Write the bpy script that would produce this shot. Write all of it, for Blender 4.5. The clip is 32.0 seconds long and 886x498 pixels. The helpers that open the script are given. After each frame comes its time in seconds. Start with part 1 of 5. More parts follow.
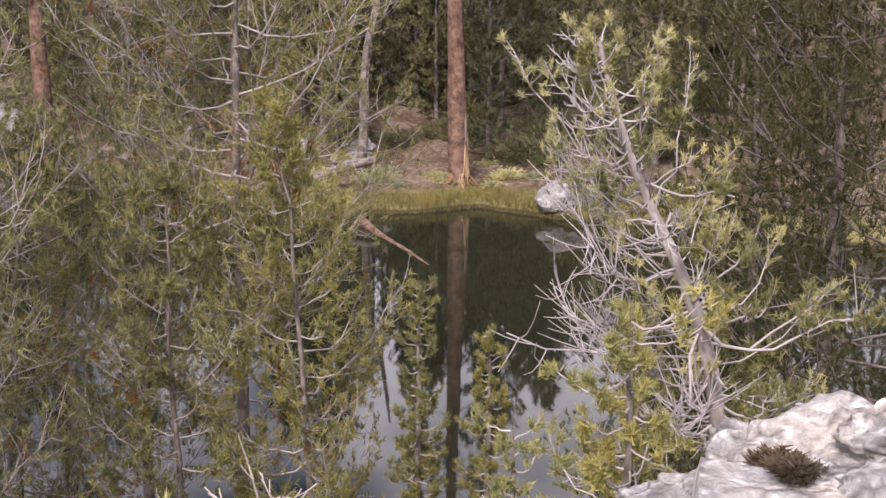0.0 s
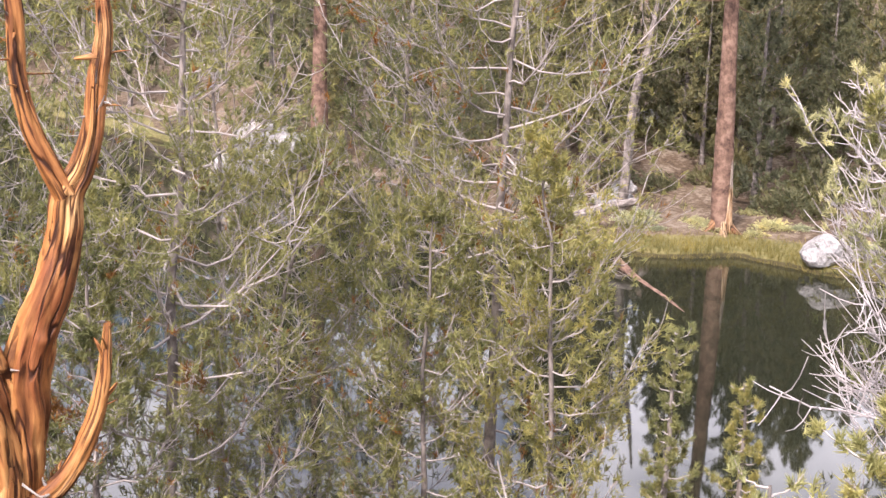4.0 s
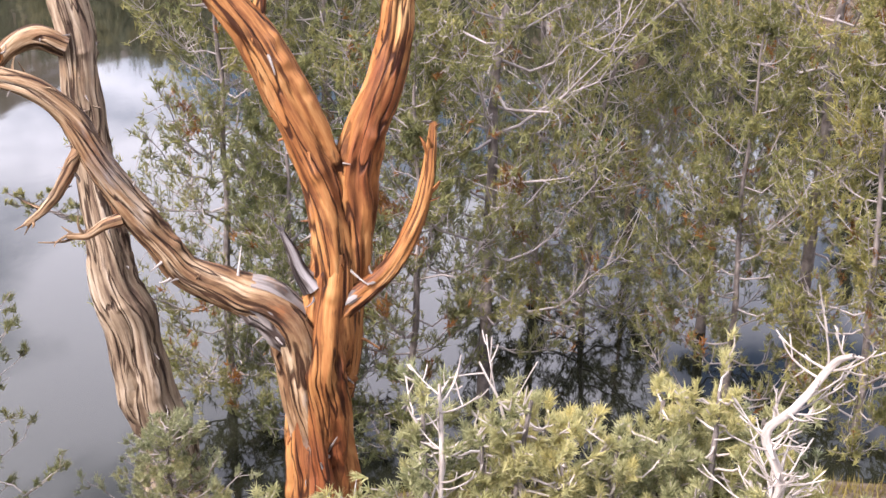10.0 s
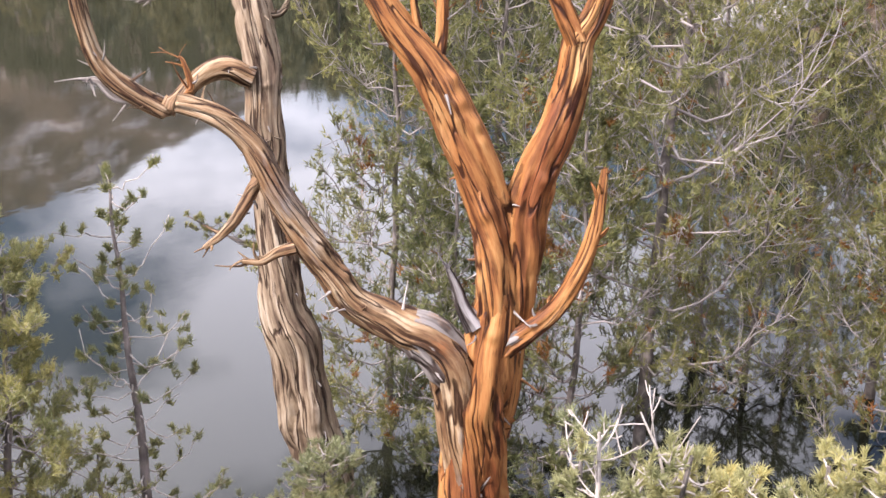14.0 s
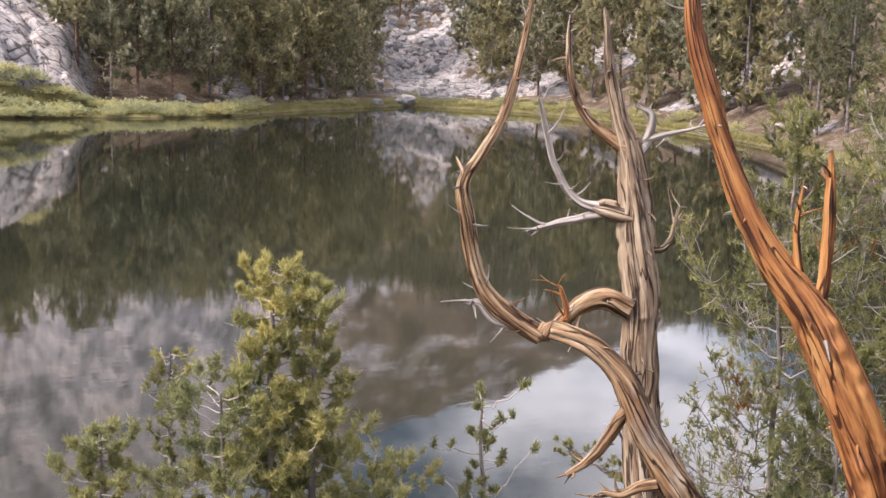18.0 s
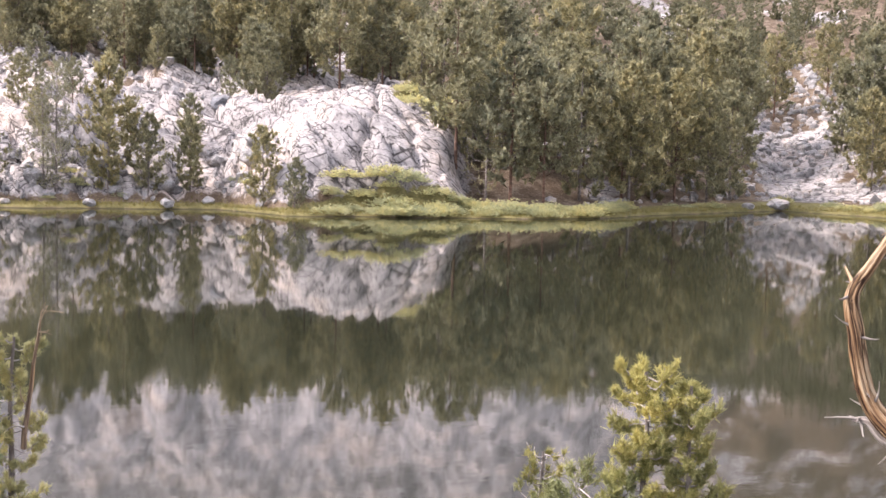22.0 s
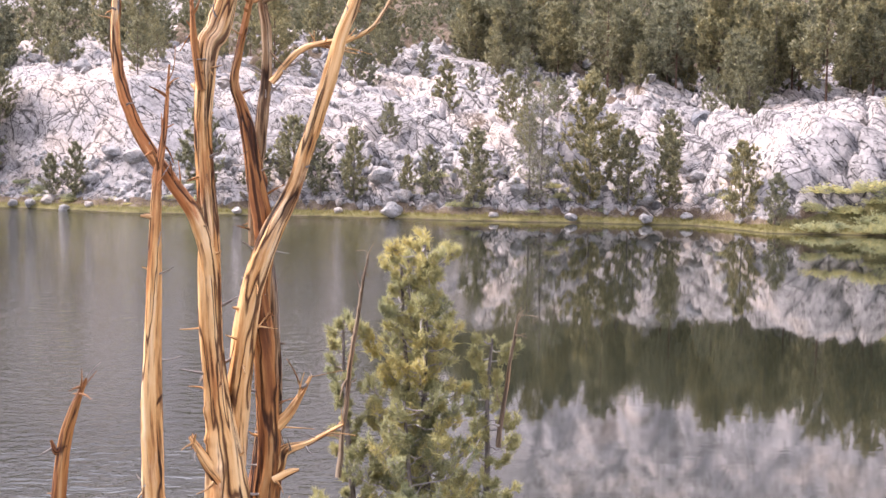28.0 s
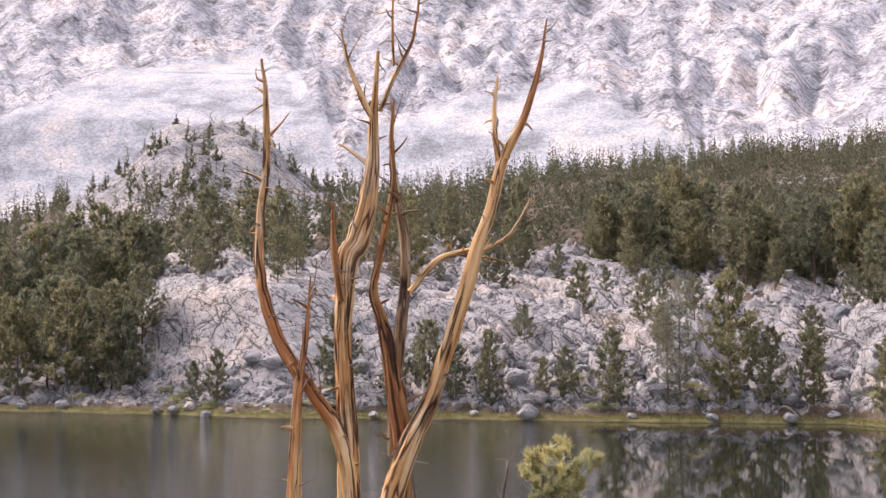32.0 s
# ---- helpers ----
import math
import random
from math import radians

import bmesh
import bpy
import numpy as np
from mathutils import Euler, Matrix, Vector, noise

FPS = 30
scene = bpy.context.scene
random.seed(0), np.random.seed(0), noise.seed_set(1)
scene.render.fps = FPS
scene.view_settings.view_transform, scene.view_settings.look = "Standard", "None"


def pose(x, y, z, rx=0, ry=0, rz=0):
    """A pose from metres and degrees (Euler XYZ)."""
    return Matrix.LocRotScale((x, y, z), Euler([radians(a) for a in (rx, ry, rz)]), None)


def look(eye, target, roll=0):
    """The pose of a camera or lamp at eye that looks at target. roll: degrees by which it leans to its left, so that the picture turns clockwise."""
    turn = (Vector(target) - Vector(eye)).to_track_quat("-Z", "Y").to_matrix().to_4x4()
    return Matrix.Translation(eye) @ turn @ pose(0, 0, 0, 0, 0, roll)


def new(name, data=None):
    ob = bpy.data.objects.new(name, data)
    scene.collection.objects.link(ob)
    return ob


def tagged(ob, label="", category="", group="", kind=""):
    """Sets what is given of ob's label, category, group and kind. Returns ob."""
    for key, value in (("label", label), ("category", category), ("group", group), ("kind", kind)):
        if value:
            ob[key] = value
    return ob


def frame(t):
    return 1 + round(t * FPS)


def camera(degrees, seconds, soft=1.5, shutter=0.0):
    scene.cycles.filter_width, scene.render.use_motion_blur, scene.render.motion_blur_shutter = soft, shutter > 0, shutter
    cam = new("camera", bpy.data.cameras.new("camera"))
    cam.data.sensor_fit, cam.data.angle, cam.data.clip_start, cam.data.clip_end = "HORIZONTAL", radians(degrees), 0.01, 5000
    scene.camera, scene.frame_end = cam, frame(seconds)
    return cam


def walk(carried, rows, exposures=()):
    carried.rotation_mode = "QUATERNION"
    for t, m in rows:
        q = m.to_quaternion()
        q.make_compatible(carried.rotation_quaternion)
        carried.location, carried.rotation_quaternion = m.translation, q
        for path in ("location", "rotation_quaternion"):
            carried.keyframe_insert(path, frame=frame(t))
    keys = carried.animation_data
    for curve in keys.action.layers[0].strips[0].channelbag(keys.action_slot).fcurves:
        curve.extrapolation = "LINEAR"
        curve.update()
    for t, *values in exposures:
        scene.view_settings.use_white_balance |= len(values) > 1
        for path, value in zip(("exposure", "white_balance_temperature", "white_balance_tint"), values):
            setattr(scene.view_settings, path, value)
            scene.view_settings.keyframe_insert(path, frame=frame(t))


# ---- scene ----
EXPOSURES = [(0.0, 0.12, 6500, 23), (2.0, 0.66, 6500, 22), (6.0, 0.93, 6400, 21), (10.0, 0.78, 6250, 22), (13.0, 0.78, 6200, 21), (17.0, 0.44, 6450, 19), (19.5, 0.52, 6450, 20), (23.0, 0.87, 6450, 20), (28.0, 0.75, 6300, 23), (32.0, -0.02, 6300, 21)]
EYE = (0.0, 0.0, 7.0)
cam = camera(38.48, 32.0, soft=1.5)
TURNS = [
    # seconds; how far the eye sways from its stand; tilt, lean, turn
    (0.0, 0.060, 0.038, 0.006, 76.47, 0.01, 0.18),
    (0.5, 0.054, 0.031, 0.002, 76.83, -0.15, 1.51),
    (1.0, 0.042, 0.025, 0.005, 77.04, -0.31, 3.00),
    (1.5, 0.031, 0.017, 0.005, 77.19, -0.48, 4.53),
    (2.0, 0.026, -0.000, 0.009, 77.35, -0.60, 6.07),
    (2.5, 0.014, -0.007, 0.012, 77.51, -0.86, 7.62),
    (3.0, 0.014, 0.012, 0.002, 77.72, -1.10, 9.19),
    (3.5, -0.010, 0.012, -0.008, 77.92, -1.40, 10.67),
    (5.5, -0.013, -0.006, 0.002, 78.37, -2.14, 16.90),
    (6.0, -0.016, -0.004, 0.005, 78.44, -2.30, 18.36),
    (6.5, -0.021, -0.010, 0.001, 78.22, -2.37, 19.75),
    (7.0, -0.032, -0.002, -0.002, 77.43, -2.23, 21.08),
    (7.5, -0.033, 0.008, -0.006, 76.10, -1.96, 22.38),
    (8.0, -0.031, 0.026, 0.005, 74.57, -1.69, 23.58),
    (8.5, -0.047, 0.027, 0.004, 73.13, -1.45, 24.49),
    (9.0, -0.043, 0.024, -0.002, 71.75, -1.17, 25.34),
    (9.5, -0.039, 0.015, -0.010, 70.43, -0.89, 26.05),
    (10.0, -0.038, 0.008, -0.013, 69.13, -0.66, 26.65),
    (10.5, -0.043, -0.000, -0.012, 68.08, -0.49, 27.22),
    (11.0, -0.052, -0.002, -0.022, 67.39, -0.45, 27.81),
    (11.5, -0.061, 0.001, -0.035, 67.03, -0.61, 28.47),
    (12.0, -0.071, 0.013, -0.041, 66.94, -0.85, 29.21),
    (12.5, -0.061, 0.014, -0.044, 66.96, -1.00, 30.24),
    (13.0, -0.053, -0.009, -0.025, 67.19, -1.11, 31.45),
    (13.5, -0.048, -0.037, -0.016, 68.82, -1.31, 32.91),
    (14.0, -0.043, -0.038, 0.007, 70.84, -1.35, 34.67),
    (14.5, 0.001, -0.031, 0.015, 72.88, -1.41, 36.73),
    (16.5, 0.089, 0.038, 0.042, 79.11, -1.79, 45.60),
    (17.0, 0.079, 0.030, 0.052, 79.90, -1.69, 47.76),
    (17.5, 0.075, 0.028, 0.046, 80.44, -1.65, 50.13),
    (18.0, 0.075, 0.015, 0.047, 80.67, -1.51, 52.54),
    (18.5, 0.063, 0.004, 0.040, 80.83, -1.41, 54.89),
    (19.0, 0.050, -0.008, 0.035, 80.97, -1.30, 57.25),
    (19.5, 0.051, -0.018, 0.040, 81.34, -1.14, 59.57),
    (20.0, 0.044, -0.033, 0.053, 82.34, -1.01, 61.75),
    (20.5, 0.043, -0.047, 0.065, 83.72, -1.03, 63.78),
    (21.0, 0.034, -0.067, 0.063, 84.73, -1.09, 65.64),
    (21.5, 0.034, -0.075, 0.065, 85.02, -1.21, 67.36),
    (22.0, 0.030, -0.077, 0.062, 84.87, -1.30, 68.96),
    (22.5, 0.058, -0.042, 0.038, 84.62, -1.42, 70.41),
    (23.0, 0.075, -0.002, 0.018, 84.38, -1.50, 71.79),
    (23.5, 0.081, 0.040, -0.001, 84.14, -1.61, 73.16),
    (24.0, 0.075, 0.040, -0.001, 83.85, -1.65, 74.58),
    (24.5, 0.058, 0.035, -0.001, 83.62, -1.76, 76.12),
    (26.5, -0.034, -0.001, -0.004, 83.83, -1.71, 83.72),
    (27.0, -0.051, -0.004, -0.007, 83.99, -1.39, 85.93),
    (27.5, -0.060, -0.008, -0.004, 84.39, -1.04, 88.18),
    (28.0, -0.071, -0.014, -0.000, 85.23, -0.72, 90.31),
    (28.5, -0.077, -0.022, 0.001, 86.38, -0.40, 92.04),
    (29.0, -0.081, -0.032, 0.009, 87.54, -0.32, 93.33),
    (29.5, -0.096, -0.037, 0.014, 88.70, -0.06, 94.25),
    (30.0, -0.107, -0.035, 0.022, 89.82, -0.12, 94.81),
    (30.5, -0.118, -0.039, 0.020, 91.00, 0.12, 95.24),
    (31.0, -0.121, -0.041, 0.029, 92.12, 0.13, 95.62),
    (31.5, -0.124, -0.043, 0.037, 93.25, 0.17, 95.99),
    (32.0, -0.122, -0.043, 0.038, 94.29, 0.33, 96.36),
]
walk(cam, [(t, pose(EYE[0] + dx, EYE[1] + dy, EYE[2] + dz, rx, ry, rz)) for t, dx, dy, dz, rx, ry, rz in TURNS], EXPOSURES)

# ---- light ----
world = bpy.data.worlds.new("sky")
scene.world = world
world.use_nodes = True


def link(tree, a, b):
    tree.links.new(a, b)


def sky_nodes():
    t = world.node_tree
    n = t.nodes
    n.clear()
    out, bg = n.new("ShaderNodeOutputWorld"), n.new("ShaderNodeBackground")
    sky = n.new("ShaderNodeTexSky")
    sky.sky_type, sky.sun_disc = "NISHITA", False
    sky.sun_elevation, sky.sun_rotation = radians(44), radians(196)
    co, mp = n.new("ShaderNodeTexCoord"), n.new("ShaderNodeMapping")
    mp.inputs["Scale"].default_value = (1.0, 1.0, 2.2)
    no, ramp = n.new("ShaderNodeTexNoise"), n.new("ShaderNodeValToRGB")
    no.inputs["Scale"].default_value, no.inputs["Detail"].default_value = 2.6, 7.0
    no.inputs["Roughness"].default_value = 0.55
    ramp.color_ramp.elements[0].position, ramp.color_ramp.elements[1].position = 0.43, 0.57
    cloud = n.new("ShaderNodeMixRGB")
    cloud.inputs[2].default_value = (20.0, 20.2, 21.2, 1)
    link(t, co.outputs["Generated"], mp.inputs[0])
    link(t, mp.outputs[0], no.inputs["Vector"])
    link(t, no.outputs["Fac"], ramp.inputs[0])
    link(t, ramp.outputs[0], cloud.inputs[0])
    link(t, sky.outputs[0], cloud.inputs[1])
    link(t, cloud.outputs[0], bg.inputs[0])
    bg.inputs[1].default_value = 0.12
    link(t, bg.outputs[0], out.inputs[0])


sky_nodes()
sun = new("sun", bpy.data.lights.new("sun", "SUN"))
sun.data.energy, sun.data.angle, sun.data.color = 5.0, radians(12), (1.0, 0.93, 0.85)
sun.matrix_world = look((0, 0, 0), Vector((0.25, 0.88, -0.90)))


# ---- materials ----
def material(name, rough=0.8, spec=0.3):
    m = bpy.data.materials.new(name)
    m.use_nodes = True
    b = m.node_tree.nodes["Principled BSDF"]
    b.inputs["Roughness"].default_value = rough
    b.inputs["Specular IOR Level"].default_value = spec
    return m, m.node_tree, b


def noise_node(t, scale, detail=4.0, rough=0.6, vec=None, kind="ShaderNodeTexNoise"):
    n = t.nodes.new(kind)
    n.inputs["Scale"].default_value = scale
    if kind == "ShaderNodeTexNoise":
        n.inputs["Detail"].default_value, n.inputs["Roughness"].default_value = detail, rough
    if vec is not None:
        link(t, vec, n.inputs["Vector"])
    return n


def ramp_node(t, fac, stops):
    r = t.nodes.new("ShaderNodeValToRGB")
    e = r.color_ramp.elements
    while len(e) < len(stops):
        e.new(0.5)
    for k, (p, c) in zip(e, stops):
        k.position, k.color = p, (*c, 1)
    link(t, fac, r.inputs[0])
    return r


def mix_node(t, fac, a, b, mode="MIX"):
    m = t.nodes.new("ShaderNodeMixRGB")
    m.blend_type = mode
    for s, v in zip(m.inputs, (fac, a, b)):
        if isinstance(v, (int, float)):
            s.default_value = v
        elif isinstance(v, tuple):
            s.default_value = (*v, 1)
        else:
            link(t, v, s)
    return m


def bump_node(t, b, height, strength, dist):
    n = t.nodes.new("ShaderNodeBump")
    n.inputs["Strength"].default_value, n.inputs["Distance"].default_value = strength, dist
    link(t, height, n.inputs["Height"])
    link(t, n.outputs[0], b.inputs["Normal"])
    return n


def place(t, scale=(1, 1, 1), uv=False, rot=(0, 0, 0)):
    c = t.nodes.new("ShaderNodeTexCoord")
    m = t.nodes.new("ShaderNodeMapping")
    m.vector_type = "TEXTURE"
    m.inputs["Scale"].default_value = [1 / k for k in scale]
    m.inputs["Rotation"].default_value = [radians(a) for a in rot]
    if uv:
        link(t, c.outputs["UV"], m.inputs[0])
    else:
        g = t.nodes.new("ShaderNodeNewGeometry")
        link(t, g.outputs["Position"], m.inputs[0])
    return m.outputs[0]


def granite_nodes(t, size=1.0, tint=(1, 1, 1), crack=0.5, stretch=(1, 1, 1), rot=(0, 0, 0), dark=0.12, width=0.09, joints=(), blotch=1.0):
    """Pale jointed granite: blotches, stains, dark cracks; size is the spacing of the joints in metres. Returns colour and height."""
    p = place(t)
    q = place(t, stretch, rot=rot)
    blot = ramp_node(t, noise_node(t, 0.35 / size, 6, 0.62, p).outputs["Fac"],
                     [(0.36, tuple((0.24 * blotch + 0.36 * (1 - blotch)) * c for c in tint)), (0.5, tuple(0.40 * c for c in tint)), (0.64, (0.54 * tint[0], 0.49 * tint[1], 0.44 * tint[2]))])
    grain = ramp_node(t, noise_node(t, 7 / size, 6, 0.75, p).outputs["Fac"], [(0.38, tuple(1 - (1 - g) * blotch for g in (0.45, 0.45, 0.47))), (0.58, (1, 1, 1))])
    col = mix_node(t, 0.8, blot.outputs[0], grain.outputs[0], "MULTIPLY")
    warp = noise_node(t, 0.9 / size, 4, 0.6, q)
    wv = mix_node(t, min(0.9, 0.5 * size), q, warp.outputs["Color"], "ADD")
    keep = None
    for s, w in ((1.0, width), (2.7, width * 1.3)):
        v = t.nodes.new("ShaderNodeTexVoronoi")
        v.feature = "DISTANCE_TO_EDGE"
        v.inputs["Scale"].default_value = s / size
        link(t, wv.outputs[0], v.inputs["Vector"])
        edge = ramp_node(t, v.outputs["Distance"], [(0.0, (0, 0, 0)), (w, (1, 1, 1))])
        gap = ramp_node(t, noise_node(t, 0.8 * s / size, 3, 0.6, p).outputs["Fac"], [(0.44, (0, 0, 0)), (0.56, (1, 1, 1))])
        k = mix_node(t, gap.outputs[0], edge.outputs[0], (1, 1, 1))
        keep = k if keep is None else mix_node(t, 1.0, keep.outputs[0], k.outputs[0], "MULTIPLY")
    for ang, sc, thr in joints:
        jm = noise_node(t, 1.0, 3, 0.55, place(t, (sc, sc, sc * 0.06), rot=(ang, 0, 0)))
        jr = ramp_node(t, jm.outputs["Fac"], [(0.5 - thr * 2.2, (1, 1, 1)), (0.5 - thr * 0.4, (0, 0, 0)), (0.5 + thr * 0.4, (0, 0, 0)), (0.5 + thr * 2.2, (1, 1, 1))])
        keep = mix_node(t, 1.0, keep.outputs[0], jr.outputs[0], "MULTIPLY")
    crk = mix_node(t, keep.outputs[0], (dark, dark * 0.95, dark * 0.9), (1, 1, 1))
    fin = mix_node(t, crack, col.outputs[0], crk.outputs[0], "MULTIPLY")
    h = mix_node(t, 0.5, keep.outputs[0], grain.outputs[0])
    return fin.outputs[0], h.outputs[0]


def granite(name, size=1.0, bump=0.12, **kw):
    m, t, b = material(name, 0.85, 0.25)
    col, h = granite_nodes(t, size, **kw)
    link(t, col, b.inputs["Base Color"])
    bump_node(t, b, h, 0.8, bump * size)
    return m


def mottled_nodes(t, stops, scale, fine=8):
    p = place(t)
    a = noise_node(t, scale, 6, 0.65, p)
    g = noise_node(t, scale * fine, 4, 0.7, p)
    f = mix_node(t, 0.45, a.outputs["Fac"], g.outputs["Fac"])
    return ramp_node(t, f.outputs[0], stops).outputs[0], g.outputs["Fac"]


def land_material():
    """The ground sheet: soil, jointed granite, turf, lake bed, scree and peak, mixed by the land's own zones with ragged borders."""
    m, t, b = material("land", 0.92, 0.15)
    soil, hs = mottled_nodes(t, [(0.36, (0.045, 0.032, 0.022)), (0.5, (0.11, 0.078, 0.052)), (0.62, (0.22, 0.18, 0.14))], 0.8)
    slab, hr = granite_nodes(t, 3.2, (1.04, 0.96, 0.925), 0.9, (1, 1, 0.22), (44, 0, 0), 0.07, 0.040, ((47, 0.45, 0.006), (42, 0.9, 0.004), (-64, 0.24, 0.003)), 0.85)
    turf, ht = mottled_nodes(t, [(0.38, (0.075, 0.07, 0.028)), (0.5, (0.135, 0.12, 0.048)), (0.62, (0.21, 0.18, 0.08))], 0.9)
    bed, hb = mottled_nodes(t, [(0.35, (0.03, 0.026, 0.012)), (0.65, (0.08, 0.065, 0.03))], 0.9)
    scree, hc = granite_nodes(t, 9.0, (1.3, 1.26, 1.28), 0.30, dark=0.4)
    peak, hp = granite_nodes(t, 11.0, (1.45, 1.37, 1.40), 0.7, (1, 1, 0.45), (28, 0, 0), 0.30, 0.04, ((30, 0.09, 0.012), (-35, 0.14, 0.012)))
    scrub = ramp_node(t, noise_node(t, 0.13, 6, 0.7, place(t, (1, 1, 0.6))).outputs["Fac"], [(0.55, (1, 1, 1)), (0.61, (0.28, 0.29, 0.28))])
    peak = mix_node(t, 0.8, peak, scrub.outputs[0], "MULTIPLY").outputs[0]
    edge = noise_node(t, 0.55, 5, 0.7, place(t))
    far_edge = noise_node(t, 0.02, 5, 0.65, place(t))
    near_rock, hn = granite_nodes(t, 0.7, (1.30, 1.27, 1.24), 0.6, dark=0.25)

    def zone(name, below, above, hb_, ha, ragged=edge):
        a = t.nodes.new("ShaderNodeAttribute")
        a.attribute_name = name
        s = mix_node(t, 0.5, a.outputs["Fac"], ragged.outputs["Fac"])
        k = ramp_node(t, s.outputs[0], [(0.47, (0, 0, 0)), (0.53, (1, 1, 1))])
        return mix_node(t, k.outputs[0], below, above).outputs[0], mix_node(t, k.outputs[0], hb_, ha).outputs[0]

    c, h = zone("rock", soil, slab, hs, hr)
    c, h = zone("ledge", c, near_rock, h, hn)
    c, h = zone("turf", c, turf, h, ht)
    c, h = zone("bed", c, bed, h, hb)
    c, h = zone("scree", c, scree, h, hc, far_edge)
    c, h = zone("peak", c, peak, h, hp, far_edge)
    link(t, c, b.inputs["Base Color"])
    bump_node(t, b, h, 0.7, 0.14)
    return m


def needles(name, a, b_, c, gloss=0.25):
    m, t, b = material(name, 0.55, gloss)
    g = t.nodes.new("ShaderNodeNewGeometry")
    o = t.nodes.new("ShaderNodeObjectInfo")
    r = ramp_node(t, g.outputs["Random Per Island"], [(0.0, a), (0.5, b_), (1.0, c)])
    r2 = ramp_node(t, o.outputs["Random"], [(0.0, (0.78, 0.82, 0.9)), (1.0, (1.15, 1.08, 0.95))])
    n = noise_node(t, 1.6, 4, 0.65, place(t))
    nr = ramp_node(t, n.outputs["Fac"], [(0.36, (0.72, 0.77, 0.77)), (0.5, (1.0, 1.0, 0.97)), (0.64, (1.22, 1.15, 1.0))])
    x = mix_node(t, 1.0, r.outputs[0], r2.outputs[0], "MULTIPLY")
    y = mix_node(t, 1.0, x.outputs[0], nr.outputs[0], "MULTIPLY")
    link(t, y.outputs[0], b.inputs["Base Color"])
    tr = t.nodes.new("ShaderNodeBsdfTranslucent")
    ms = t.nodes.new("ShaderNodeMixShader")
    ms.inputs[0].default_value = 0.45
    link(t, y.outputs[0], tr.inputs[0])
    link(t, b.outputs[0], ms.inputs[1])
    link(t, tr.outputs[0], ms.inputs[2])
    link(t, ms.outputs[0], t.nodes["Material Output"].inputs[0])
    return m


def weathered(name, stops, wide=7.0, length=1.1, rough=0.6, bump=0.9, dist=0.02, patches=(), lines=0.0):
    """Barkless or barked wood whose grain runs along the limb (UV: round it, along it in metres); patches are (colour, scale, threshold), lines are dark checks."""
    m, t, b = material(name, rough, 0.3)
    warp = noise_node(t, 2.2, 3, 0.6, place(t))
    p = mix_node(t, 0.22, place(t, (wide, length, 1), uv=True), warp.outputs["Color"], "ADD").outputs[0]
    q = mix_node(t, 0.3, place(t, (wide * 3.2, length * 1.6, 1), uv=True), warp.outputs["Color"], "ADD").outputs[0]
    a = noise_node(t, 1.0, 5, 0.62, p)
    g = noise_node(t, 1.0, 4, 0.7, q)
    f = mix_node(t, 0.30, a.outputs["Fac"], g.outputs["Fac"])
    col = ramp_node(t, f.outputs[0], stops).outputs[0]
    for k, (tint, scale, thr) in enumerate(patches):
        w = noise_node(t, scale, 5, 0.65, mix_node(t, 0.25, place(t, (1, 1, 0.5)), g.outputs["Color"], "ADD").outputs[0])
        wr = ramp_node(t, w.outputs["Fac"], [(thr, (0, 0, 0)), (thr + 0.09, (0.85, 0.85, 0.85))])
        shade = mix_node(t, 1.0, tint, ramp_node(t, g.outputs["Fac"], [(0.38, (0.35, 0.33, 0.32)), (0.56, (1.15, 1.15, 1.15))]).outputs[0], "MULTIPLY")
        col = mix_node(t, wr.outputs[0], col, shade.outputs[0]).outputs[0]
    h = f.outputs[0]
    if lines:
        c = noise_node(t, 1.0, 2, 0.5, mix_node(t, 0.3, place(t, (wide * 0.8, length * 0.6, 1), uv=True), warp.outputs["Color"], "ADD").outputs[0])
        cr = ramp_node(t, c.outputs["Fac"], [(0.472, (1, 1, 1)), (0.492, (0, 0, 0)), (0.508, (0, 0, 0)), (0.528, (1, 1, 1))])
        c2 = noise_node(t, 1.0, 3, 0.6, mix_node(t, 0.35, place(t, (wide * 2.4, length * 1.1, 1), uv=True), warp.outputs["Color"], "ADD").outputs[0])
        where = ramp_node(t, noise_node(t, 1.7, 4, 0.6, place(t)).outputs["Fac"], [(0.40, (1, 1, 1)), (0.54, (0, 0, 0))])
        deep = ramp_node(t, c2.outputs["Fac"], [(0.41, (0.24, 0.19, 0.17)), (0.46, (1, 1, 1))])
        cr2 = mix_node(t, where.outputs[0], deep.outputs[0], (1, 1, 1))
        col = mix_node(t, lines, col, cr2.outputs[0], "MULTIPLY").outputs[0]
        dk = mix_node(t, cr.outputs[0], (0.12, 0.07, 0.05), (1, 1, 1))
        col = mix_node(t, lines, col, dk.outputs[0], "MULTIPLY").outputs[0]
        h = mix_node(t, 0.6, h, cr.outputs[0]).outputs[0]
    link(t, col, b.inputs["Base Color"])
    bump_node(t, b, h, bump, dist)
    return m


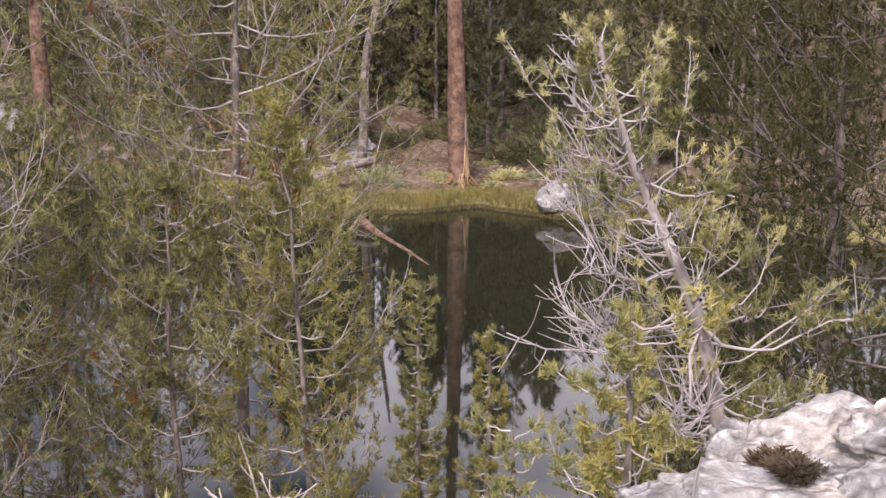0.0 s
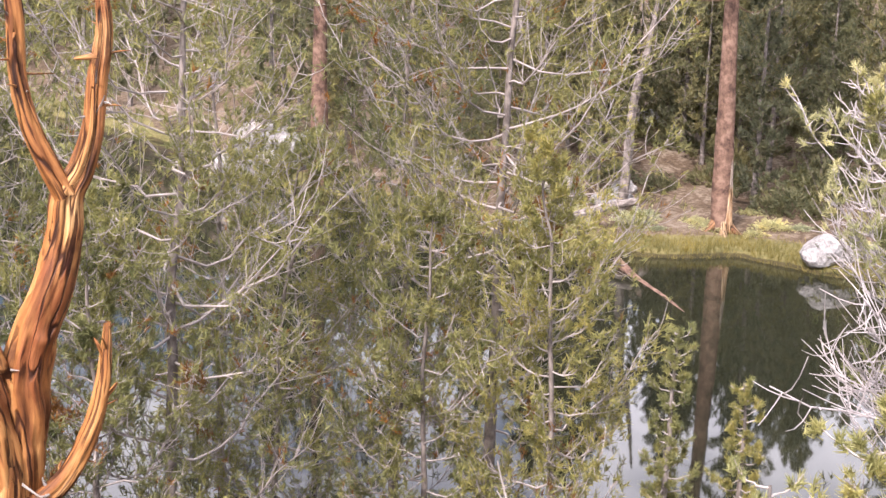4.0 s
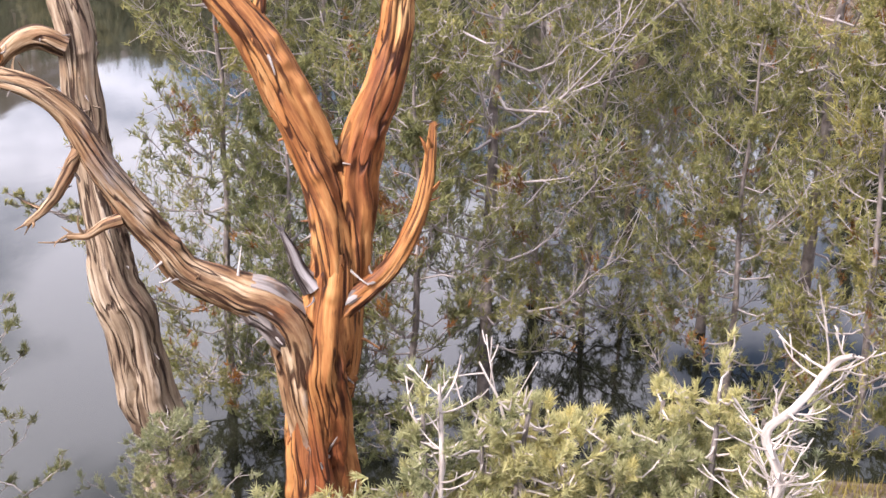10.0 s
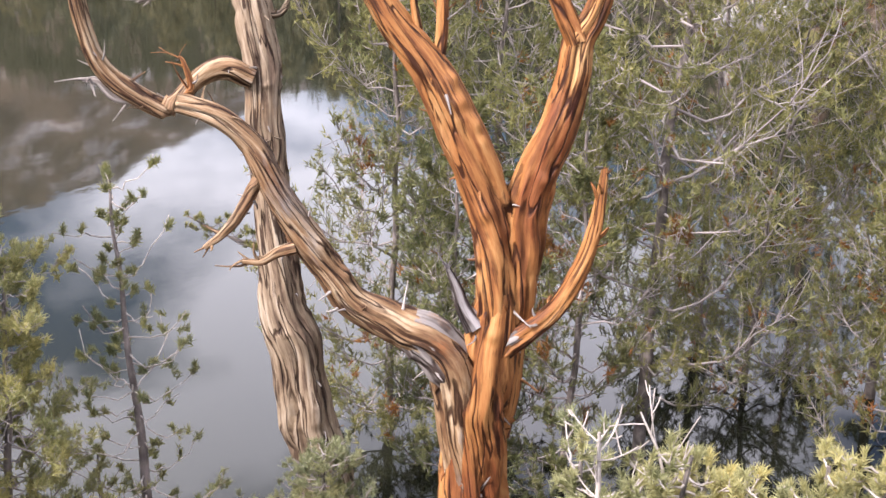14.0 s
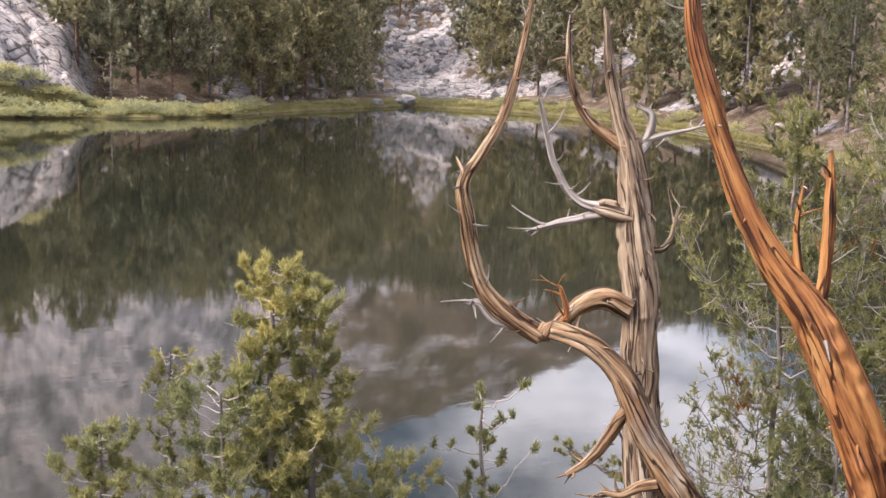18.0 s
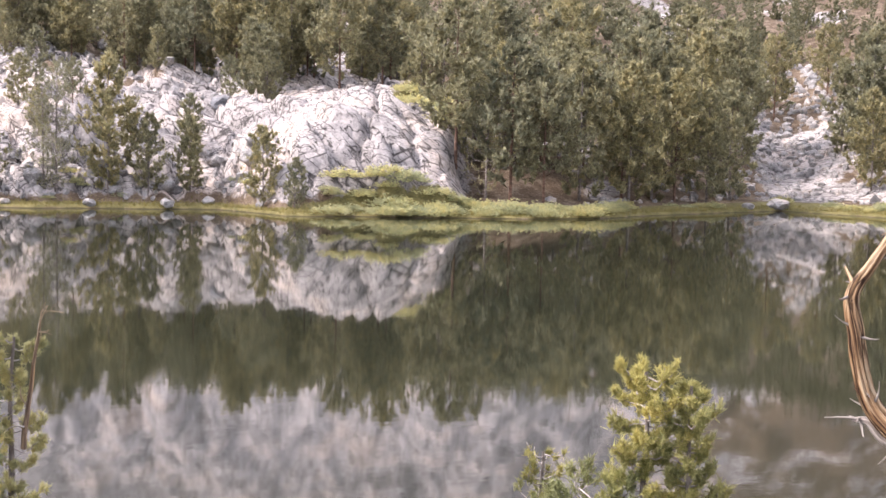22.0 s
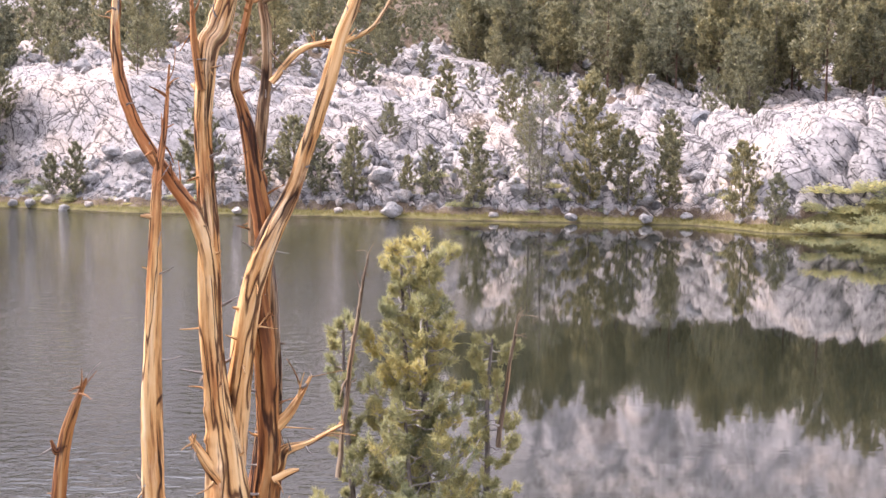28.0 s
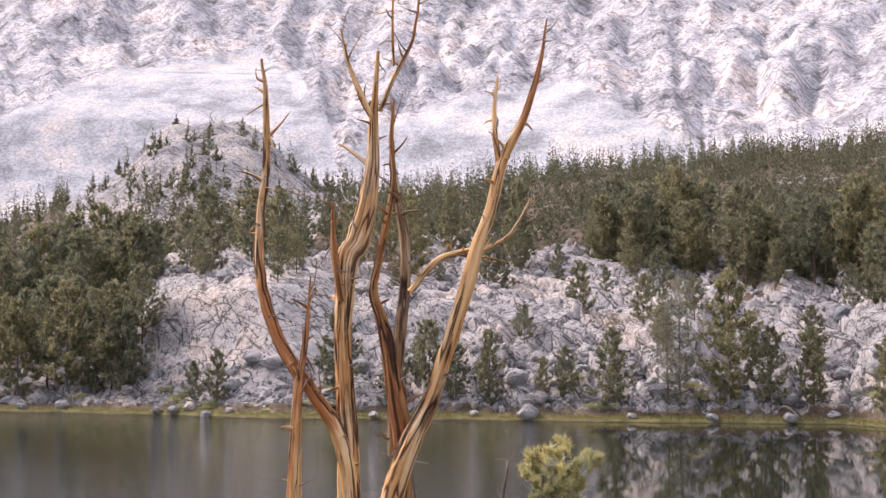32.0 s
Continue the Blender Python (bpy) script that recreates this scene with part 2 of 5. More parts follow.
def water_material():
    m, t, b = material("lake_water", 0.03, 0.45)
    b.inputs["IOR"].default_value = 1.36
    p = place(t)
    d = ramp_node(t, noise_node(t, 0.05, 4, 0.6, p).outputs["Fac"], [(0.35, (0.009, 0.011, 0.007)), (0.65, (0.018, 0.019, 0.011))])
    link(t, d.outputs[0], b.inputs["Base Color"])
    w = noise_node(t, 1.0, 3, 0.5, place(t, (3.0, 1.6, 1)))
    big = noise_node(t, 0.06, 2, 0.5, p)
    calm = ramp_node(t, big.outputs["Fac"], [(0.45, (0.12, 0.12, 0.12)), (0.66, (0.34, 0.34, 0.34))])
    # a breeze ruffles the south-west arm of the lake
    sep = t.nodes.new("ShaderNodeSeparateXYZ")
    link(t, place(t, (0.02, 0.02, 1)), sep.inputs[0])
    edge = mix_node(t, 0.25, sep.outputs[1], big.outputs["Fac"])
    gust = ramp_node(t, edge.outputs[0], [(0.0, (20.0, 20.0, 20.0)), (0.14, (0, 0, 0))])
    amp = mix_node(t, 1.0, calm.outputs[0], gust.outputs[0], "ADD")
    fine = noise_node(t, 1.0, 3, 0.6, place(t, (2.2, 1.2, 1)))
    hh = mix_node(t, 0.5, w.outputs["Fac"], fine.outputs["Fac"])
    h = mix_node(t, 1.0, hh.outputs[0], amp.outputs[0], "MULTIPLY")
    bump_node(t, b, h.outputs[0], 0.10, 0.05)
    return m


LAND = land_material()
STONE = granite("granite_boulder", 0.8, tint=(1.08, 1.04, 1.01), crack=0.4, dark=0.3)
GREY_STONE = granite("grey_boulder", 0.9, tint=(0.55, 0.56, 0.60), crack=0.4, dark=0.3)
LEDGE = granite("granite_ledge", 0.45, tint=(1.2, 1.17, 1.14), crack=0.75, dark=0.25)
GREEN = needles("pine_needles", (0.155, 0.168, 0.068), (0.25, 0.255, 0.105), (0.37, 0.35, 0.15))
# pine green with shade put into the colour, for the pines beside the ledge
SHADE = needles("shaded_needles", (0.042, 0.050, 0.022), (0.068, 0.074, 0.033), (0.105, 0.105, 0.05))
LIME = needles("young_needles", (0.225, 0.235, 0.095), (0.345, 0.345, 0.148), (0.485, 0.46, 0.225))
THICKET = needles("thicket_needles", (0.29, 0.30, 0.14), (0.41, 0.405, 0.205), (0.55, 0.525, 0.29))
DEEP = needles("distant_needles", (0.125, 0.13, 0.07), (0.18, 0.18, 0.098), (0.245, 0.235, 0.135))
WOODS = needles("far_wood_needles", (0.105, 0.108, 0.066), (0.150, 0.150, 0.094), (0.20, 0.193, 0.128))
WILLOW = needles("willow_leaves", (0.36, 0.37, 0.21), (0.50, 0.50, 0.29), (0.62, 0.60, 0.38))
SHORE = needles("shore_pine_needles", (0.195, 0.190, 0.120), (0.28, 0.268, 0.168), (0.38, 0.36, 0.225))
OLIVE = needles("olive_needles", (0.34, 0.335, 0.165), (0.47, 0.455, 0.235), (0.60, 0.565, 0.32))
REED = needles("bank_grass", (0.14, 0.125, 0.04), (0.21, 0.19, 0.065), (0.29, 0.25, 0.10))
BROWN = needles("dry_cushion", (0.06, 0.045, 0.032), (0.10, 0.075, 0.055), (0.14, 0.11, 0.085))
RUST = needles("dry_needles", (0.16, 0.07, 0.02), (0.28, 0.12, 0.035), (0.36, 0.20, 0.06))
TWIG = weathered("bare_twigs", [(0.38, (0.18, 0.155, 0.15)), (0.5, (0.34, 0.30, 0.285)), (0.62, (0.52, 0.47, 0.45))], 5, 3, 0.8, 0.4, 0.005)
BARK = weathered("grey_bark", [(0.38, (0.07, 0.058, 0.052)), (0.5, (0.16, 0.138, 0.125)), (0.62, (0.29, 0.25, 0.23))], 6, 5, 0.9, 1.0, 0.02)
RED_BARK = weathered("red_bark", [(0.38, (0.052, 0.030, 0.022)), (0.5, (0.135, 0.080, 0.058)), (0.62, (0.22, 0.142, 0.105))], 5, 4, 0.9, 1.0, 0.02)
ORANGE = weathered("weathered_orange_wood", [(0.30, (0.065, 0.022, 0.009)), (0.41, (0.17, 0.060, 0.018)), (0.50, (0.31, 0.130, 0.040)), (0.59, (0.40, 0.200, 0.068)), (0.72, (0.54, 0.36, 0.19))], 11, 1.2, 0.62, 0.8, 0.02, (((0.52, 0.32, 0.14), 1.1, 0.56), ((0.17, 0.050, 0.016), 1.3, 0.53), ((0.34, 0.29, 0.25), 2.1, 0.66)), 0.95)
GOLD = weathered("weathered_golden_wood", [(0.30, (0.19, 0.070, 0.022)), (0.40, (0.43, 0.19, 0.058)), (0.48, (0.62, 0.35, 0.135)), (0.57, (0.73, 0.48, 0.235)), (0.70, (0.82, 0.66, 0.44))], 11, 1.2, 0.62, 0.8, 0.02, (((0.74, 0.56, 0.36), 1.2, 0.54), ((0.38, 0.135, 0.042), 1.5, 0.53), ((0.42, 0.36, 0.31), 2.4, 0.65)), 0.95)
CREAM = weathered("weathered_cream_wood", [(0.32, (0.035, 0.020, 0.013)), (0.42, (0.14, 0.072, 0.034)), (0.50, (0.26, 0.160, 0.082)), (0.58, (0.40, 0.295, 0.185)), (0.70, (0.56, 0.48, 0.37))], 13, 1.5, 0.68, 1.0, 0.025, (((0.26, 0.225, 0.20), 1.5, 0.55), ((0.22, 0.078, 0.024), 1.7, 0.56)), 0.95)
PALE = weathered("weathered_pale_wood", [(0.34, (0.045, 0.030, 0.023)), (0.43, (0.155, 0.105, 0.07)), (0.52, (0.30, 0.225, 0.148)), (0.66, (0.47, 0.39, 0.30))], 12, 1.3, 0.7, 1.0, 0.03, (((0.36, 0.22, 0.11), 1.0, 0.56), ((0.085, 0.062, 0.052), 1.5, 0.60)), 0.9)
DRIFT = weathered("grey_driftwood", [(0.38, (0.05, 0.042, 0.04)), (0.46, (0.15, 0.135, 0.13)), (0.54, (0.27, 0.25, 0.245)), (0.66, (0.40, 0.375, 0.365))], 16, 0.9, 0.75, 1.0, 0.02, (((0.16, 0.07, 0.03), 2.2, 0.58),), 0.9)
BLEACH = weathered("bleached_twigs", [(0.38, (0.22, 0.19, 0.16)), (0.5, (0.42, 0.37, 0.33)), (0.62, (0.58, 0.53, 0.48))], 6, 2, 0.75, 0.4, 0.005)
SILVER_TWIG = weathered("silvery_bare_limbs", [(0.36, (0.22, 0.195, 0.195)), (0.5, (0.38, 0.345, 0.345)), (0.64, (0.54, 0.50, 0.49))], 5, 3, 0.75, 0.4, 0.005)
ASH = weathered("ash_grey_wood", [(0.34, (0.10, 0.088, 0.08)), (0.46, (0.23, 0.205, 0.19)), (0.62, (0.40, 0.365, 0.34))], 7, 0.6, 0.75, 0.9, 0.02, (((0.36, 0.20, 0.09), 2.6, 0.60),), 0.9)
SILVER = weathered("silvered_wood", [(0.38, (0.075, 0.06, 0.05)), (0.47, (0.22, 0.19, 0.17)), (0.60, (0.46, 0.42, 0.385))], 14, 0.8, 0.75, 1.0, 0.02)
WATER = water_material()


# ---- mesh helpers ----
def mesh(name, verts, faces, mat, uv=None, smooth=True):
    me = bpy.data.meshes.new(name)
    verts = np.asarray(verts, dtype=np.float32)
    faces = np.asarray(faces, dtype=np.int32)
    k = faces.shape[1]
    me.vertices.add(len(verts))
    me.vertices.foreach_set("co", verts.ravel())
    me.loops.add(faces.size)
    me.loops.foreach_set("vertex_index", faces.ravel())
    me.polygons.add(len(faces))
    me.polygons.foreach_set("loop_start", np.arange(0, faces.size, k, dtype=np.int32))
    me.polygons.foreach_set("loop_total", np.full(len(faces), k, dtype=np.int32))
    me.polygons.foreach_set("use_smooth", np.full(len(faces), smooth))
    if uv is not None:
        me.uv_layers.new(name="grain").data.foreach_set("uv", np.asarray(uv, dtype=np.float32)[faces.ravel()].ravel())
    for m in (mat if isinstance(mat, (list, tuple)) else [mat]):
        me.materials.append(m)
    me.update(calc_edges=True)
    return me


def part(name, me, parent, label=""):
    ob = new(name, me)
    ob.parent = parent
    if label:
        ob["label"] = label
    return ob


def thing(name, loc, label, category, group="", kind=""):
    ob = new(name)
    ob.location = loc
    ob.empty_display_size = 0.2
    return tagged(ob, label, category, group, kind)


def site(az, r, z=0.0):
    """A place r metres from the lookout, az degrees to the left of north."""
    return Vector((-r * math.sin(radians(az)), r * math.cos(radians(az)), z))


def smooth_path(p, step):
    """Catmull-Rom through the rows of p, resampled."""
    p = np.asarray(p, dtype=float)
    q = np.vstack([2 * p[0] - p[1], p, 2 * p[-1] - p[-2]])
    out = []
    for i in range(1, len(q) - 2):
        n = max(2, int(np.linalg.norm(q[i + 1, :3] - q[i, :3]) / step))
        u = np.linspace(0, 1, n, endpoint=False)[:, None]
        a, b, c, d = q[i - 1], q[i], q[i + 1], q[i + 2]
        out.append(0.5 * (2 * b + (c - a) * u + (2 * a - 5 * b + 4 * c - d) * u ** 2 + (3 * b - a - 3 * c + d) * u ** 3))
    out.append(p[-1:])
    return np.vstack(out)


def frames(c):
    """Two sideways unit vectors along a path."""
    d = np.gradient(c, axis=0)
    d /= np.linalg.norm(d, axis=1)[:, None] + 1e-9
    ref = np.array([0.31, 0.22, 0.92]) if abs(d[:, 2]).mean() < 0.8 else np.array([0.9, 0.4, 0.1])
    a = np.cross(d, ref)
    a /= np.linalg.norm(a, axis=1)[:, None] + 1e-9
    return a, np.cross(d, a)


def sweep(path, sides=20, step=0.04, rough=0.12, checks=0, twist=1.2, seed=0, origin=(0, 0, 0)):
    """A limb round the path's rows (x, y, z, radius): ridged, twisting, checked, with knots. Returns verts, faces, uv."""
    rng = np.random.default_rng(seed)
    p = smooth_path(path, step)
    c, r = p[:, :3] - np.asarray(origin, dtype=float), np.maximum(p[:, 3], 0.003)
    a, b = frames(c)
    s = np.concatenate([[0], np.cumsum(np.linalg.norm(np.diff(c, axis=0), axis=1))])
    th = np.linspace(0, 2 * np.pi, sides + 1)
    drift = twist * 0.5 * s + 0.25 * np.sin(s * 2.3 + seed)
    ph = th[None, :] + drift[:, None]
    k = np.ones((len(s), sides + 1))
    if rough:
        sway = 0.35 * (r * rough * 1.2 + 0.03 * rough) * np.clip(s / 0.15, 0, 1)
        c = c + sway[:, None] * (wave(s, s * 0, 0.45, seed, 2)[:, None] * a + wave(s, s * 0, 0.45, seed + 5, 2)[:, None] * b)
        k += (rough * 0.3 * wave(s, s * 0, 0.4, seed + 9, 2))[:, None]
        for q, amp in ((0.9, 0.8), (2.4, 0.35), (5.0, 0.22)):
            k += rough * amp * wave(np.cos(ph) * q + 40 * q, np.sin(ph) * q + 0.22 * s[:, None], 1.0, seed + q, 2)
        for j in range(int(s[-1] * 8.0)):
            s0, t0, w = rng.uniform(0, s[-1]), rng.uniform(0, 6.28), rng.uniform(0.02, 0.06)
            dt = np.angle(np.exp(1j * (th - t0)))
            k += rng.uniform(-0.14, 0.24) * np.exp(-((s[:, None] - s0) / w) ** 2 - (dt[None, :] / 0.30) ** 2)
        chip = wave(np.cos(ph) * 1.9 + 60, np.sin(ph) * 1.9 + 0.5 * s[:, None], 0.42, seed + 31, 3)
        k += 0.9 * rough * np.sign(chip) * np.clip(np.abs(chip) - 0.12, 0, 0.3)
        if r.max() < 0.06:
            c = c + 0.008 * np.clip(s / 0.15, 0, 1)[:, None] * (wave(s, s * 0, 0.17, seed + 41, 2)[:, None] * a + wave(s, s * 0, 0.17, seed + 47, 2)[:, None] * b)
        for j in range(checks):
            s0, ln, t0 = rng.uniform(0, s[-1]), rng.uniform(0.25, 0.9), rng.uniform(0, 6.28)
            dt = np.angle(np.exp(1j * (ph - t0 - (0.3 * np.sin(s * 3 + j))[:, None])))
            k -= rng.uniform(0.12, 0.34) * np.exp(-((s[:, None] - s0) / ln) ** 4 - (dt / (4.2 / sides)) ** 2)
    k[:, -1] = k[:, 0]
    rr = r[:, None] * np.maximum(k, 0.3)
    v = c[:, None, :] + rr[..., None] * (np.cos(th)[None, :, None] * a[:, None, :] + np.sin(th)[None, :, None] * b[:, None, :])
    n, w = len(s), sides + 1
    i, j = np.meshgrid(np.arange(n - 1), np.arange(sides), indexing="ij")
    f = np.stack([i * w + j, i * w + j + 1, (i + 1) * w + j + 1, (i + 1) * w + j], -1).reshape(-1, 4)
    girth = float(np.clip(r.mean() / 0.14, 0.25, 1.6))
    uv = np.stack([(th / (2 * np.pi))[None, :] * girth + drift[:, None] * 0.16 * girth, np.broadcast_to(s[:, None], (n, w)) + seed * 0.37], -1)
    return v.reshape(-1, 3), f, uv.reshape(-1, 2)


def tubes(paths, sides=5):
    """Thin limbs in one mesh: paths is an array (limb, row, (x, y, z, radius))."""
    p = np.asarray(paths)
    m, n = p.shape[:2]
    c, r = p[..., :3], p[..., 3]
    d = np.gradient(c, axis=1)
    d /= np.linalg.norm(d, axis=-1, keepdims=True) + 1e-9
    a = np.cross(d, np.array([0.31, 0.22, 0.92]))
    a /= np.linalg.norm(a, axis=-1, keepdims=True) + 1e-9
    b = np.cross(d, a)
    th = np.linspace(0, 2 * np.pi, sides, endpoint=False)
    v = c[:, :, None, :] + r[:, :, None, None] * (np.cos(th)[:, None] * a[:, :, None, :] + np.sin(th)[:, None] * b[:, :, None, :])
    k, i, j = np.meshgrid(np.arange(m), np.arange(n - 1), np.arange(sides), indexing="ij")
    o, j2 = k * n * sides, (j + 1) % sides
    f = np.stack([o + i * sides + j, o + i * sides + j2, o + (i + 1) * sides + j2, o + (i + 1) * sides + j], -1).reshape(-1, 4)
    s = np.concatenate([np.zeros((m, 1)), np.cumsum(np.linalg.norm(np.diff(c, axis=1), axis=-1), axis=1)], 1)
    uv = np.stack([np.broadcast_to(th / 6.283, (m, n, sides)), np.broadcast_to(s[:, :, None] + np.arange(m)[:, None, None] * 0.7, (m, n, sides))], -1)
    return v.reshape(-1, 3), f, uv.reshape(-1, 2)


def tufts(P, D, length, width, blades, rng, spread=1.25):
    """Brushes of needles: blades thin triangles round each direction D at each point P."""
    n = len(P)
    P, D = np.repeat(P, blades, 0), np.repeat(D, blades, 0)
    L = np.repeat(length if np.ndim(length) else np.full(n, length), blades) * rng.uniform(0.7, 1.15, n * blades)
    q = rng.normal(size=(n * blades, 3))
    d = D + spread * q / (np.linalg.norm(q, axis=1)[:, None] + 1e-9) * rng.uniform(0.35, 1.0, (n * blades, 1))
    d /= np.linalg.norm(d, axis=1)[:, None] + 1e-9
    s = np.cross(d, rng.normal(size=d.shape))
    s /= np.linalg.norm(s, axis=1)[:, None] + 1e-9
    back = P - D * (L * rng.uniform(0, 0.9, len(L)))[:, None]
    W = (L * width)[:, None]
    v = np.stack([back - s * W, back + s * W, back + d * L[:, None] + s * W * 0.2], 1).reshape(-1, 3)
    return v, np.arange(len(v)).reshape(-1, 3)


def wave(x, y, s, seed=0.0, octaves=4):
    """Cheap value noise in -1..1 for arrays."""
    out, amp, tot = np.zeros_like(x), 1.0, 0.0
    for k in range(octaves):
        gx, gy = x / s + 17.3 * k + seed * 7.7, y / s - 9.1 * k + seed * 3.3
        ix, iy = np.floor(gx), np.floor(gy)
        fx, fy = gx - ix, gy - iy
        fx, fy = fx * fx * (3 - 2 * fx), fy * fy * (3 - 2 * fy)

        def lattice(a, b):
            v = np.sin(a * 127.1 + b * 311.7 + seed * 5.1) * 43758.5453
            return (v - np.floor(v)) * 2 - 1

        out += amp * ((lattice(ix, iy) * (1 - fx) + lattice(ix + 1, iy) * fx) * (1 - fy) + (lattice(ix, iy + 1) * (1 - fx) + lattice(ix + 1, iy + 1) * fx) * fy)
        tot += amp
        amp, s = amp * 0.5, s * 0.5
    return out / tot


def unit(v):
    return v / (np.linalg.norm(v, axis=-1, keepdims=True) + 1e-9)


def grow(seed, h, spread, base=0.1, limbs=60, twigs=7, rise=0.5, lean=(0, 0), top=0.25, curl=0.35, trunk_r=None, full=0.75, wobble=0.03, bare=0.0, sub=3, twig_r=0.004, at=(0, 0), path=None, tip=0.3, bias=(0, 0), kink=0.10, limb_s=0.65, fill=0.5, short=1.0):
    """The skeleton of a pine: trunk path, limb paths, twig paths, and where its needles sit and point."""
    rng = np.random.default_rng(seed)
    tr = trunk_r or 0.010 * h + 0.015
    u = np.linspace(0, 1, 12)
    tx = at[0] + lean[0] * u ** 1.4 + wobble * h * np.cumsum(rng.normal(size=12)) / 6 * u
    ty = at[1] + lean[1] * u ** 1.4 + wobble * h * np.cumsum(rng.normal(size=12)) / 6 * u
    trunk = np.stack([tx, ty, u * h, tr * (1 - 0.93 * u ** 0.9) + 0.006], 1)
    if path is not None:
        q = np.asarray(path, float)
        d = np.concatenate([[0], np.cumsum(np.linalg.norm(np.diff(q[:, :3], axis=0), axis=1))])
        trunk = np.stack([np.interp(u, d / d[-1], q[:, k]) for k in range(4)], 1)
    LB, TW, P, D = [], [], [], []
    w = np.linspace(0, 1, 7)[:, None]
    ww = np.linspace(0, 1, 4)[None, :, None]
    for i in range(limbs):
        f = min(base + (1 - base) * ((i + rng.uniform(0, 1)) / limbs) ** 0.9, 0.995)
        o = np.array([np.interp(f, u, trunk[:, k]) for k in range(4)])
        g = (f - base) / (1 - base)
        reach = spread * (np.interp(g, [0, 0.15, full * 0.5, 0.8, 1], [0.6, 0.9, 1.0, 0.6, top * 0.6])) * rng.uniform(fill, 1.2)
        az = i * 2.39996 + rng.uniform(-0.6, 0.6)
        out = unit(np.array([math.cos(az) + bias[0], math.sin(az) + bias[1], 0]))
        up = rise * (0.1 + 0.9 * g) + rng.uniform(-0.28, 0.22)
        side = np.array([-out[1], out[0], 0]) * rng.uniform(-0.4, 0.4)
        c = o[:3] + reach * (w * out + side * w ** 2 + np.array([0, 0, 1.0]) * (up * w + curl * w ** 2 - 0.14 * np.sin(w * 3.1)))
        c[1:] += kink * reach * np.cumsum(rng.normal(size=(6, 3)), axis=0) * 0.35
        lr = max(0.005, min(o[3] * 0.5, 0.008 + 0.010 * reach) * limb_s)
        LB.append(np.hstack([c, lr * (1 - 0.75 * w) + 0.002]))
        if rng.uniform() < bare:
            continue
        m = max(2, int(twigs * (0.35 + 0.65 * reach / spread)))
        e = tip + (1 - tip) * rng.uniform(0, 1.0, (m, 1)) ** 0.75
        s = np.stack([np.interp(e[:, 0], w[:, 0], c[:, k]) for k in range(3)], 1)
        q = unit(out * 0.7 + rng.normal(size=(m, 3)) * 0.75 + np.array([0, 0, 0.35]))
        ln = np.maximum(reach * rng.uniform(0.12, 0.34, (m, 1)) * (1.15 - 0.5 * e), 0.05 * spread) * short
        bend = np.array([0, 0, 0.45]) + rng.normal(size=(m, 1, 3)) * 0.3
        tc = s[:, None] + ln[:, None] * (ww * q[:, None] + bend * ww ** 2)
        TW.append(np.concatenate([tc, np.broadcast_to(twig_r * (1 - 0.5 * ww), (m, 4, 1))], 2))
        x = np.concatenate([np.ones((m, 1, 1)), rng.uniform(0.55, 1.0, (m, sub - 1, 1))], 1) if sub > 1 else np.ones((m, 1, 1))
        P.append((s[:, None] + ln[:, None] * (x * q[:, None] + bend * x * x) + rng.normal(size=(m, sub, 3)) * 0.14 * ln[:, None] * (x < 1)).reshape(-1, 3))
        D.append(unit(q[:, None] * 0.6 + np.array([0, 0, 0.8]) + rng.normal(size=(m, sub, 3)) * 0.45).reshape(-1, 3))
    TW = np.concatenate(TW) if TW else np.zeros((0, 4, 4))
    P, D = (np.concatenate(P), np.concatenate(D)) if P else (np.zeros((0, 3)), np.zeros((0, 3)))
    return trunk, LB, TW, P, D, rng


def pine_parts(seed, h, spread, leaf=GREEN, bark=BARK, blade=0.07, thin=0.06, blades=12, rust=0.0, sides=10, twig_mat=TWIG, split=True, twig_share=1.0, limb_mat=None, **kw):
    """Meshes of one pine: [(part, mesh, label, kind)]."""
    trunk, LB, TW, P, D, rng = grow(seed, h, spread, **kw)
    out = []
    v, f, uv = sweep(trunk, sides, max(0.10, h / 50), 0.10, 0, 0.3, seed)
    out.append(("trunk", mesh("trunk", v, f, bark, uv), "", ""))
    if split:
        for row in LB:
            v, f, uv = tubes([row], 5)
            out.append(("limb", mesh("limb", v, f, limb_mat or bark, uv), "", ""))
    else:
        v, f, uv = tubes(LB, 4)
        out.append(("branchwork", mesh("branchwork", v, f, limb_mat or bark, uv), "", "stuff"))
    n = int(len(TW) * twig_share)
    if n:
        v, f, uv = tubes(TW[rng.permutation(len(TW))[:n]], 3)
        out.append(("twig_spray", mesh("twig_spray", v, f, twig_mat, uv), "fine bare grey twigs", "stuff"))
    if len(P):
        dry = wave(P[:, 0] + P[:, 2], P[:, 1] + 31.7 * seed, 0.5, seed, 2) > 1 - 2.6 * rust if rust else np.zeros(len(P), bool)
        v, f = tufts(P[~dry], D[~dry], blade, thin, blades, rng)
        out.append(("crown", mesh("crown", v, f, leaf, smooth=False), "", "stuff"))
        if dry.sum() > 2:
            v, f = tufts(P[dry], D[dry], blade, thin, blades, rng)
            out.append(("dry_needles", mesh("dry_needles", v, f, RUST, smooth=False), "orange dead needles", "stuff"))
    return out


def plant(name, loc, pieces, label, category="pine tree", group="", turn=0.0, size=1.0):
    t = thing(name, loc, label, category, group)
    t.rotation_euler = (0, 0, turn)
    t.scale = (size,) * 3
    for n, me, lab, kind in pieces:
        ob = part(n, me, t, lab)
        if kind:
            ob["kind"] = kind
    return t


